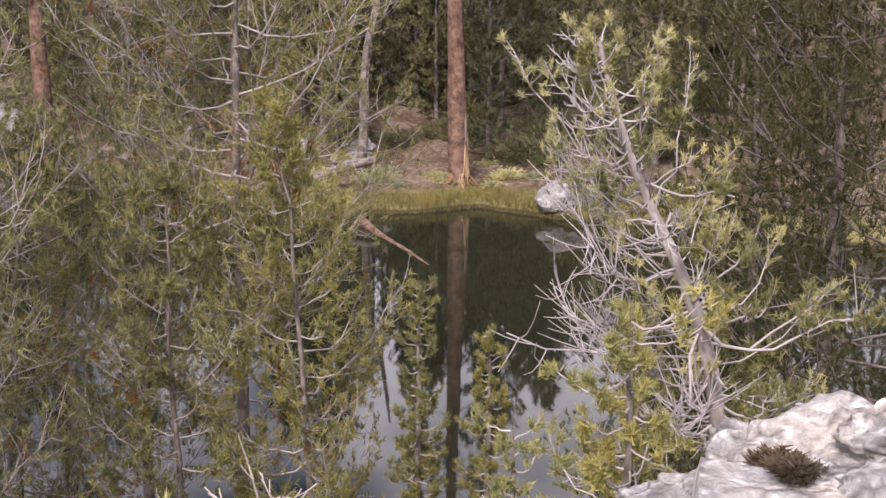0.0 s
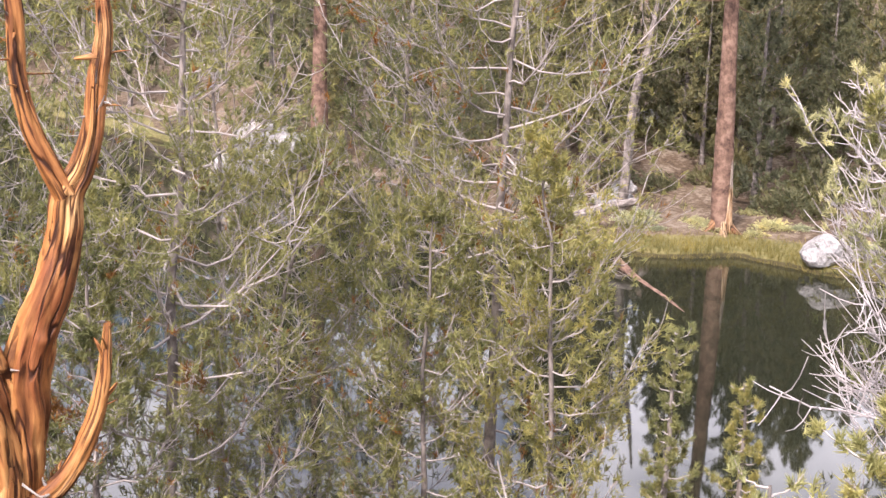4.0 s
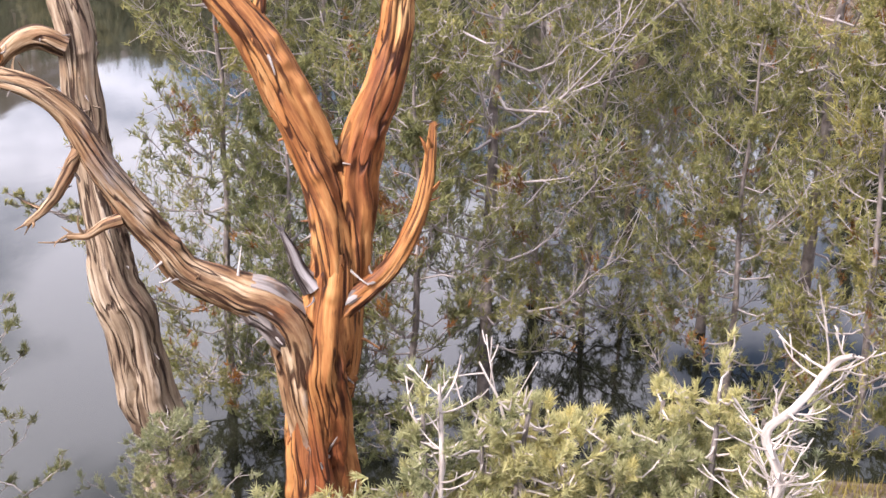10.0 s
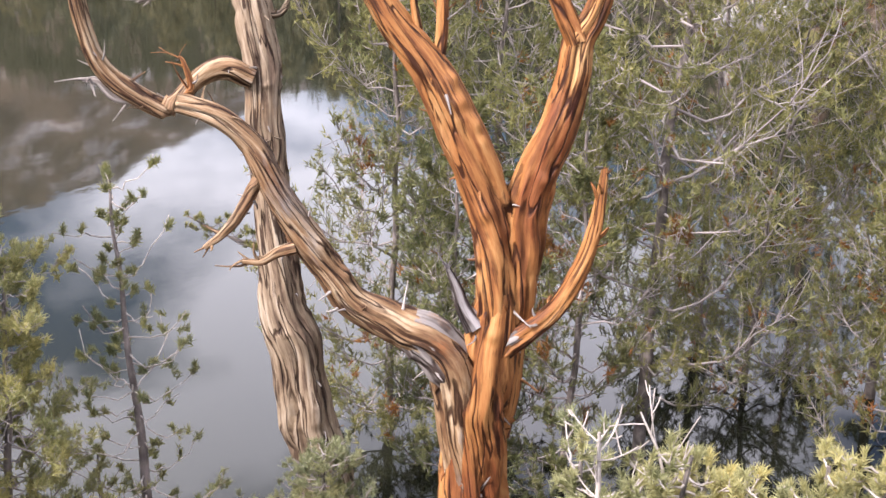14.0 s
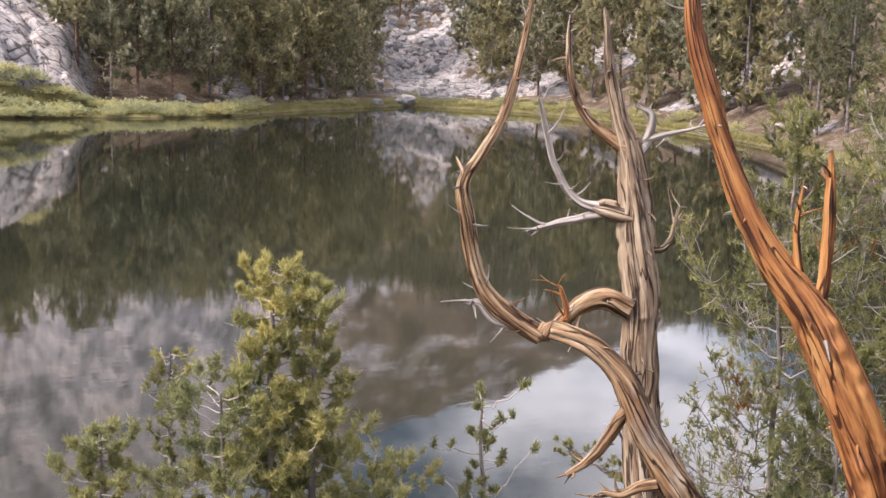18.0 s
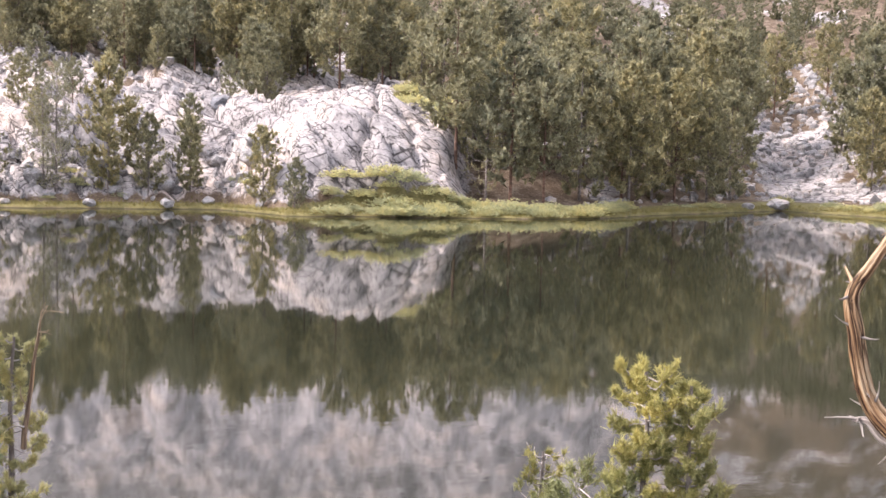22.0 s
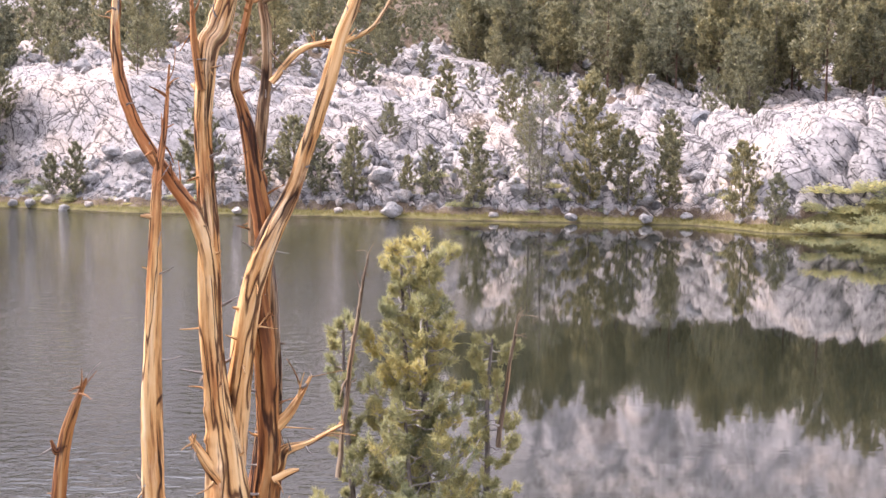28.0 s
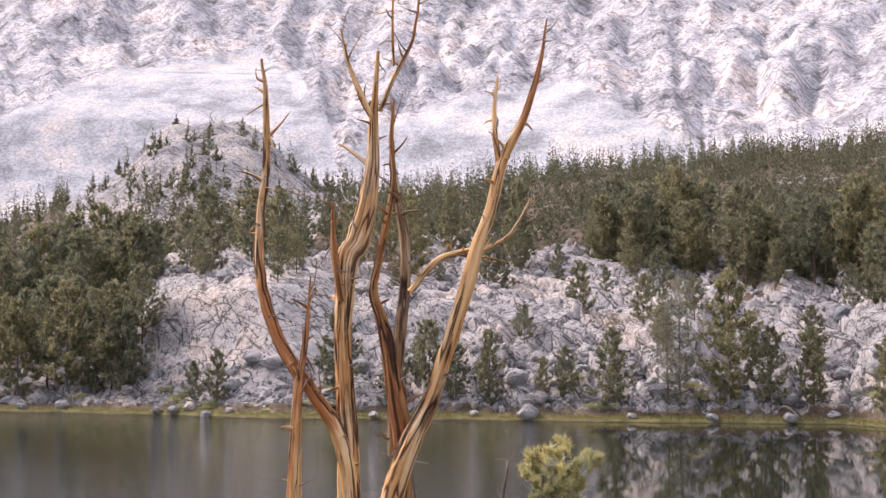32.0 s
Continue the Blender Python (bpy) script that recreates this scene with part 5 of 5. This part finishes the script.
fallen("fallen_log", [(-2.15, 31.9, 0.10, 0.12), (-1.6, 30.7, -0.05, 0.11), (-0.95, 29.2, -0.075, 0.105), (-0.3, 27.6, -0.075, 0.085)], RED_BARK, "half-sunk brown log slanting into the pool", 1)
fallen("fallen_log", [(-3.6, 34.2, 0.75, 0.12), (-2.8, 34.5, 1.0, 0.13), (-1.9, 34.8, 1.2, 0.10)], BARK, "grey fallen log on the bank", 2)
fallen("dead_leaning_stem", [(-2.55, 37.1, 0.3, 0.17), (-2.38, 37.0, 1.6, 0.15), (-2.28, 36.93, 3.84, 0.12), (-1.93, 36.95, 5.45, 0.08), (-1.7, 37.0, 7.4, 0.03)], BARK, "grey dead stem leaning on the bank", 3)
trunk = thing("bare_red_pine", on_ground(17.6, 42.0, 0.1), "stout pine with pinkish bare trunk and dead snags of limbs", "pine tree")
for n, me, lab, kind in pine_parts(103, 15.0, 2.2, DEEP, RED_BARK, 0.22, 0.08, 7, 0.0, limbs=50, twigs=10, sub=4, base=0.30, rise=0.2, trunk_r=0.34, split=False, twig_share=0.4, twig_r=0.012, wobble=0.01, limb_mat=TWIG):
    ob = part(n, me, trunk, lab)
    if kind:
        ob["kind"] = kind

# ---- woods round the lake ----
rng = np.random.default_rng(5)
MID_KINDS = [pine_parts(120 + k, 12.0, sp, DEEP, BARK, 0.29, 0.15, 5, 0.01, limbs=74, twigs=14, sub=2, base=b, rise=0.3, sides=8, split=False, twig_share=0.35, twig_r=0.010, wobble=0.012)
             for k, (sp, b) in enumerate([(1.9, 0.06), (2.2, 0.12), (1.6, 0.04), (2.0, 0.2)])]
FAR_KINDS = [pine_parts(50 + k, 10.0, sp, SHORE, RED_BARK if k % 2 else BARK, 0.42, 0.20, 4, 0.0, limbs=58, twigs=12, sub=3, base=b, rise=0.4, fill=0.5, sides=7, split=False, twig_share=0.0, wobble=0.015)
             for k, (sp, b) in enumerate([(2.4, 0.06), (2.7, 0.18), (2.1, 0.03), (2.9, 0.22), (2.4, 0.07)])]
SPARSE = pine_parts(58, 10.0, 2.0, SHORE, BARK, 0.32, 0.10, 4, 0.05, limbs=60, twigs=9, sub=2, base=0.05, rise=0.5, sides=7, split=False, twig_share=1.0, twig_r=0.02, wobble=0.02, limb_mat=TWIG)


def far_pine(az, r, h, k, label="dark green pine on the lakeshore", group="shore pines", kinds=FAR_KINDS, tall=10.0):
    plant("wood_pine" if "pool" in group else "shore_pine", on_ground(az, r, 0.2), kinds[k % len(kinds)], label, group=group, turn=rng.uniform(0, 6.28), size=h / tall)


def pool_height(az, r):
    """The tops behind the pool stay low enough to let the sky into its mirror."""
    top = np.interp(az, [-27, -14, -8, -3, -1, 11, 16, 40], [14, 12, 11.5, 11.0, 8.4, 8.6, 11.5, 14]) + rng.uniform(-0.6, 1.4)
    return max(3.0, top - on_ground(az, r).z)


k, spots = 0, []
while k < 86:
    az = rng.uniform(-27, 40) if k % 4 else rng.uniform(14, 38)
    r = float(shore_far(az)) + 4.5 + rng.uniform(0, 1) ** 1.3 * 38
    p = site(az, r)
    if any((p - q).length < 2.2 for q in spots) or (abs(az + 0.6) < 2.4 and r < 37.5) or (abs(az - 3.6) < 1.2 and r < 39):
        continue
    spots.append(p)
    far_pine(az, r, pool_height(az, r), k, "dark pine of the wood behind the pool", "pines behind the pool", MID_KINDS, 12.0)
    k += 1
for k in range(16):
    az = rng.uniform(-6, 8)
    r = rng.uniform(40, 62)
    far_pine(az, r, pool_height(az, r), k, "dark pine of the wood behind the pool", "pines behind the pool", MID_KINDS, 12.0)
for k in range(40):
    az = rng.uniform(-15, 15)
    r = float(shore_far(az)) + rng.uniform(9, 24)
    far_pine(az, r, pool_height(az, r) * rng.uniform(0.7, 1.0), k, "dark pine of the wood behind the pool", "pines behind the pool", MID_KINDS, 12.0)
for k in range(44):
    az = rng.uniform(-18, 18)
    r = float(shore_far(az)) + rng.uniform(4, 14)
    if abs(az + 0.6) < 1.6:
        r += 4
    far_pine(az, r, rng.uniform(2, 5.5), k, "young dark pine under the tall ones behind the pool", "pines behind the pool", MID_KINDS, 12.0)
# single pines that stand out along the far shore: az, metres behind the waterline, height, kind
for az, off, h, k in [(88.9, 3.0, 7.4, 0), (83.7, 3.2, 12.0, 2), (82.0, 3.0, 7.2, 4), (80.2, 3.0, 7.0, 2), (77.0, 2.6, 7.0, 4), (75.6, 2.2, 4.5, 0), (68.4, 9, 15.5, 3), (65.9, 6.5, 14.6, 1), (64.4, 5.5, 12.6, 3), (62.8, 9, 14, 0),
                      (60.6, 7, 13.5, 4), (59.6, 9, 12.5, 2), (58.6, 7.5, 13.0, 1), (57.2, 6, 11.5, 4), (56.2, 8, 12.5, 0), (94.3, 3.0, 7.0, 2), (95.8, 3.4, 6.0, 0), (98.6, 3.2, 6.4, 4), (101.0, 3.5, 9.5, 2), (106.4, 3.0, 5.6, 2), (107.5, 2.6, 4.6, 0),
                      (110.4, 5.5, 9.0, 0), (111.6, 7, 10.5, 2), (112.8, 5, 12.0, 4), (113.6, 9, 12.5, 1), (114.8, 6, 11, 0), (116, 9, 12, 3), (90.9, 4.0, 5.0, 0), (91.9, 3.6, 4.2, 2), (97.0, 4.4, 7.5, 1)]:
    far_pine(az, float(shore_far(az)) + off, h, k)
for az, off, h in [(85.9, 3.0, 12.0), (86.4, 3.6, 10.0), (113.2, 26, 8.0), (67.0, 8.0, 12.0)]:
    far_pine(az, float(shore_far(az)) + off, h, 0, "half-bare greyish pine with reddish stems on the shore", "", [SPARSE])
for k in range(50):
    az = rng.uniform(36, 67)
    if 50.5 < az < 55.5 and rng.uniform() < 0.72:
        continue
    far_pine(az, float(shore_far(az)) + 9 + rng.uniform(0, 1) ** 1.1 * 42, rng.uniform(10, 15), k)
for k in range(30):
    az = rng.uniform(78, 112)
    far_pine(az, float(shore_far(az)) + rng.uniform(8, 40), rng.uniform(2.5, 6.5), k)
for k in range(52):
    az = rng.uniform(67, 118)
    low = np.interp(az, [67, 72, 78, 84, 92, 100, 109, 111, 118], [16, 20, 24, 34, 46, 34, 24, 14, 12])
    far_pine(az, float(shore_far(az)) + low + rng.uniform(0, 1) * 26, rng.uniform(7.5, 12), k)


for k in range(28):
    az = rng.uniform(69, 86)
    far_pine(az, float(shore_far(az)) + np.interp(az, [69, 72, 83, 86], [24, 25, 30, 44]) + rng.uniform(0, 1) * 30, rng.uniform(8, 13), k)
for k in range(18):
    az = rng.uniform(109.6, 117)
    far_pine(az, float(shore_far(az)) + rng.uniform(5, 45), rng.uniform(8, 13), k)


def far_woods():
    n = 3400
    az = rng.uniform(34, 124, n)
    rf = shore_far(az)
    low = np.interp(az, [34, 67, 78, 84, 92, 100, 109, 111, 118], [50, 45, 42, 48, 66, 58, 48, 40, 38])
    r = rf + low + (330 - low) * rng.uniform(0, 1, n) ** 0.9
    keep = ~((np.abs(az - 107) < 5.5) & (r > 262) & (r < 316) & (rng.uniform(0, 1, n) < 0.25))
    az, r, rf = az[keep], r[keep], rf[keep]
    z = ground(az, r) - 0.2
    x, y = -r * np.sin(np.radians(az)), r * np.cos(np.radians(az))
    V = []
    for k in range(len(az)):
        h = rng.uniform(4.5, 12) * (0.62 if abs(az[k] - 107) < 6 and r[k] > 240 else 1.0)
        m = 110 if r[k] < rf[k] + 110 else 74
        f = rng.uniform(0.05, 1, m) ** 1.25
        rad = rng.uniform(0.20, 0.34) * h * (1.03 - f) ** rng.uniform(0.9, 1.3) * rng.uniform(0.2, 1, m) * (1 + 0.45 * np.sin(f * rng.uniform(8, 20)))
        a = rng.uniform(0, 6.283, m)
        P = np.stack([x[k] + rad * np.cos(a), y[k] + rad * np.sin(a), z[k] + f * h], 1)
        D = unit(np.stack([np.cos(a), np.sin(a), np.full(m, 0.9)], 1))
        V.append(tufts(P, D, 0.74 * (1.25 - f), 0.27, 3, rng, 0.9)[0])
    V = np.vstack(V)
    tagged(new("far_woods", mesh("far_woods", V, np.arange(len(V)).reshape(-1, 3), WOODS, smooth=False)), "dark grey-green conifer woods on the slopes across the lake", "woods", kind="stuff")


far_woods()


# ---- willows, grass, boulders ----
def bush_mesh(seed, mat, n=420, leaf=0.16, blades=6):
    g = np.random.default_rng(seed)
    a, e, q = g.uniform(0, 6.283, n), np.arcsin(g.uniform(0.0, 1, n)), g.uniform(0.55, 1, n)
    lump = 1 + 0.28 * np.sin(3 * a + seed) * np.cos(2 * e) + 0.15 * np.sin(7 * a)
    D = np.stack([np.cos(a) * np.cos(e), np.sin(a) * np.cos(e), np.sin(e)], 1)
    v, f = tufts(D * (q * lump)[:, None] * np.array([1, 1, 0.85]), unit(D + np.array([0, 0, 0.6])), leaf, 0.16, blades, g)
    return mesh("foliage", v, f, mat, smooth=False)


BUSHES = [bush_mesh(200 + k, WILLOW) for k in range(3)]


def bush(az, r, size, k, label="low grey-green willow bush on the bank", name="willow_bush"):
    t = thing(name, on_ground(az, r, 0.05), label, "bush", "willows on the shore")
    t.rotation_euler, t.scale = (0, 0, rng.uniform(0, 6.28)), (size * 1.2, size * 1.2, size * rng.uniform(0.5, 0.75))
    ob = part("foliage", BUSHES[k % 3], t)
    ob["kind"] = "stuff"


for k in range(64):
    az = rng.normal(68.5, 4.4)
    if 61 < az < 77:
        bush(az, float(shore_far(az)) + rng.uniform(0.4, 4.2), rng.uniform(0.8, 1.7), k)
for k in range(16):
    az = rng.uniform(68.6, 70.7)
    bush(az, float(shore_far(az)) + rng.uniform(18, 30), rng.uniform(1.2, 2.2), k, "willow thicket above the granite outcrop")
for k in range(34):
    az = rng.uniform(38, 62)
    bush(az, float(shore_far(az)) + rng.uniform(1.5, 7.0), rng.uniform(0.5, 1.2), k)
for k in range(44):
    az = rng.uniform(77, 114)
    bush(az, float(shore_far(az)) + rng.uniform(1.8, 6.0), rng.uniform(0.4, 1.1), k)
for k in range(22):
    az = rng.uniform(-12, 12)
    bush(az, float(shore_far(az)) + rng.uniform(0.8, 4.0), rng.uniform(0.25, 0.6), k, "small shrub on the bank of the pool", "bank_shrub")
BRUSH = [bush_mesh(240 + k, DEEP) for k in range(3)]
for k in range(84):
    az = rng.uniform(-14, 14)
    t = thing("brush", on_ground(az, float(shore_far(az)) + rng.uniform(4.5, 20), 0.05), "dark low brush under the pines behind the pool", "bush", "brush behind the pool")
    s = rng.uniform(0.5, 1.3)
    t.rotation_euler, t.scale = (0, 0, rng.uniform(0, 6.28)), (s, s, s * 0.9)
    part("foliage", BRUSH[k % 3], t)["kind"] = "stuff"
for az, r, s in [(-18.4, 5.35, 0.11), (-16.2, 5.0, 0.12), (-17.0, 4.75, 0.10), (-12.2, 4.9, 0.08)]:
    t = thing("dry_cushion_plant", on_ground(az, r, -0.02), "dry brown cushion plant in a rock hollow", "plant")
    t.scale = (s, s, s * 0.5)
    part("foliage", bush_mesh(int(300 + s * 100 - az), BROWN, 260, 0.5, 5), t)["kind"] = "stuff"


def grass(name, azs, offs, n, tall, label, near=False, seed=1):
    g = np.random.default_rng(seed)
    az, off = g.uniform(*azs, n), g.uniform(*offs, n) * g.uniform(0.2, 1, n)
    r = shore_near(az) - off if near else shore_far(az) + off
    z = ground(az, r)
    P = np.stack([-r * np.sin(np.radians(az)), r * np.cos(np.radians(az)), z - 0.02], 1)
    v, f = tufts(P, np.tile([0.0, 0, 1.0], (n, 1)), tall, 0.05, 3, g, 0.5)
    tagged(new(name, mesh(name, v, f, REED, smooth=False)), label, "grass", kind="stuff")


grass("shore_grass", (36, 118), (-0.2, 3.0), 16000, 0.38, "yellow-green grass along the far waterline", seed=2)
grass("bank_grass", (-14, 16), (-0.3, 2.0), 7000, 0.22, "tufted yellow-green grass on the bank of the pool", seed=3)
grass("near_grass", (-24, 112), (0.0, 2.6), 5000, 0.22, "thin grass on the near bank", True, 4)


def boulder_mesh(seed, sub=3, jag=0.35, mat=None, smooth=False, grit=0.0):
    bm = bmesh.new()
    bmesh.ops.create_icosphere(bm, subdivisions=sub, radius=1.0)
    off = Vector((seed * 3.1, seed * 1.7, seed * 5.3))
    cuts = np.random.default_rng(seed).normal(size=(7, 3))
    for v in bm.verts:
        d = v.co.normalized()
        k = 1.0
        for c in cuts:
            c = Vector(c).normalized()
            k = min(k, 0.78 / max(0.05, d.dot(c))) if d.dot(c) > 0.6 else k
        k += jag * 0.5 * noise.fractal(d * 1.3 + off, 1.0, 2.0, 4) + 0.04 * noise.noise(d * 9 + off)
        if grit:
            k += grit * (abs(noise.noise(d * 3.2 + off)) - 0.25) + 0.35 * grit * noise.noise(d * 15 + off)
        v.co = d * k
    me = bpy.data.meshes.new("rock")
    bm.to_mesh(me)
    bm.free()
    for p in me.polygons:
        p.use_smooth = smooth
    me.materials.append(mat or STONE)
    return me


ROCKS = [boulder_mesh(k) for k in range(5)]
GREYS = [boulder_mesh(20 + k, mat=GREY_STONE) for k in range(2)]


def boulder(az, r, size, k, label="pale granite boulder on the shore", kinds=ROCKS, flat=0.7, z=None, name="boulder", sink=0.3):
    p = on_ground(az, r, 0)
    if z is not None:
        p.z = z
    ob = tagged(new(name, kinds[k % len(kinds)]), label, "boulder")
    ob.location = p + Vector((0, 0, size * flat * (1 - sink) - size * flat * 0.3))
    ob.rotation_euler, ob.scale = (0, 0, rng.uniform(0, 6.28)), (size, size * rng.uniform(0.75, 1.1), size * flat)
    return ob


boulder(-5.3, 33.2, 0.72, 1, "rounded pale boulder at the edge of the pool")
for az, r, s, k in [(19.4, 44.9, 1.2, 2), (21.4, 46.0, 0.9, 4), (18.2, 46.5, 0.8, 0), (20.3, 47.0, 1.1, 3)]:
    boulder(az, r, s, k, "pale granite outcrop on the bank behind the pines", flat=0.85)
boulder(92.6, float(shore_far(92.6)) + 0.6, 1.15, 2, "pale angular boulder standing at the waterline")
boulder(54.1, float(shore_far(54.1)) + 0.7, 1.5, 0, "low pale rock at the waterline", flat=0.45)
boulder(55.4, float(shore_far(55.4)) + 1.0, 0.8, 3, flat=0.5)
boulder(78.7, 135, 1.9, 0, "dark grey boulder perched on the slabs", GREYS, 0.62)
boulder(82.9, 139, 1.6, 1, "grey boulder on the slabs", GREYS, 0.6)
for k, (az, s) in enumerate([(113.0, 0.9), (109.0, 0.6), (107.6, 0.8), (106.9, 0.6), (105.9, 0.55), (108.3, 0.7), (114.6, 0.6), (99.5, 0.5), (95.0, 0.5), (88.0, 0.5), (84.5, 0.6), (81.2, 0.7), (79.4, 0.6)]):
    boulder(az, float(shore_far(az)) + rng.uniform(-0.2, 1.6), s, k)
for k in range(70):
    az = rng.uniform(77, 116)
    boulder(az, float(shore_far(az)) + rng.uniform(3, 9) if k % 2 else float(shore_far(az)) + rng.uniform(20, 60), rng.uniform(0.4, 1.3), k, "fallen granite block on the slope")
for k in range(8):
    az = rng.uniform(1, 14)
    boulder(az, float(shore_far(az)) + rng.uniform(4, 14), rng.uniform(0.25, 0.6), k, "pale rock among the trees behind the pool")


def talus():
    g = np.random.default_rng(9)
    ico = bmesh.new()
    bmesh.ops.create_icosphere(ico, subdivisions=1, radius=1.0)
    base = np.array([v.co[:] for v in ico.verts])
    tri = np.array([[v.index for v in f.verts] for f in ico.faces])
    ico.free()
    n = 2700
    az = np.where(g.uniform(size=n) < 0.42, g.normal(54, 3.6, n), g.uniform(76, 118, n))
    off = np.where(az < 60, g.uniform(7, 70, n), np.where(g.uniform(size=n) < 0.5, g.uniform(2.5, 9, n), g.uniform(18, 70, n)))
    r = shore_far(az) + off
    z = ground(az, r)
    s = g.uniform(0.18, 0.55, n) * (1 + off / 90)
    P = np.stack([-r * np.sin(np.radians(az)), r * np.cos(np.radians(az)), z + 0.1 * s], 1)
    V = P[:, None] + s[:, None, None] * base[None] * g.uniform(0.6, 1.25, (n, len(base), 1)) * g.uniform(0.6, 1.2, (n, 1, 3))
    F = tri[None] + (np.arange(n) * len(base))[:, None, None]
    tagged(new("talus", mesh("talus", V.reshape(-1, 3), F.reshape(-1, 3), STONE, smooth=False)), "pale broken granite talus on the slope", "rocks", kind="stuff")


talus()

# more pines on the slope north-west of the bay
for k, (az, off, h) in enumerate([(40.5, 9, 11), (42.0, 14, 12), (43.4, 8, 10.5), (44.6, 18, 12.5), (45.8, 10, 11), (47.0, 15, 12), (48.2, 9, 11.5), (49.2, 20, 12), (41.2, 24, 12), (46.4, 27, 12.5), (50.3, 13, 11), (43.9, 30, 12), (51.6, 26, 11), (56.0, 22, 12)]):
    far_pine(az, float(shore_far(az)) + off, h, k)

# ---- the granite ledge beside the lookout ----
for k, (az, r, z, sx, flat) in enumerate([(-14.6, 5.45, 4.72, 0.20, 0.85), (-16.3, 5.5, 4.70, 0.20, 0.7), (-15.2, 4.7, 4.46, 0.62, 0.5), (-19.6, 5.3, 4.62, 0.62, 0.62), (-11.4, 4.7, 4.40, 0.34, 0.5), (-22.5, 4.8, 4.7, 0.6, 0.5), (-5.2, 4.9, 4.55, 0.16, 0.5), (-20.3, 4.3, 4.5, 0.55, 0.5), (-13.2, 5.1, 4.66, 0.17, 0.7), (-12.4, 4.5, 4.58, 0.22, 0.5), (-17.6, 5.55, 4.84, 0.16, 0.8), (-18.2, 4.9, 4.80, 0.26, 0.6), (-16.6, 5.05, 4.70, 0.24, 0.5), (-9.8, 4.45, 4.55, 0.16, 0.5), (-21.0, 5.2, 4.98, 0.22, 0.7), (-10.4, 4.45, 4.45, 0.30, 0.6), (-12.8, 4.9, 4.66, 0.34, 0.6), (-14.2, 4.4, 4.5, 0.5, 0.45)]):
    ob = tagged(new("ledge_rock", boulder_mesh(40 + k, 5, 0.42, LEDGE, True, 0.22)), "sunlit white weathered granite block of the ledge", "rock")
    ob.location, ob.scale = site(az, r, z + 0.07), (sx, sx * 0.85, sx * flat)
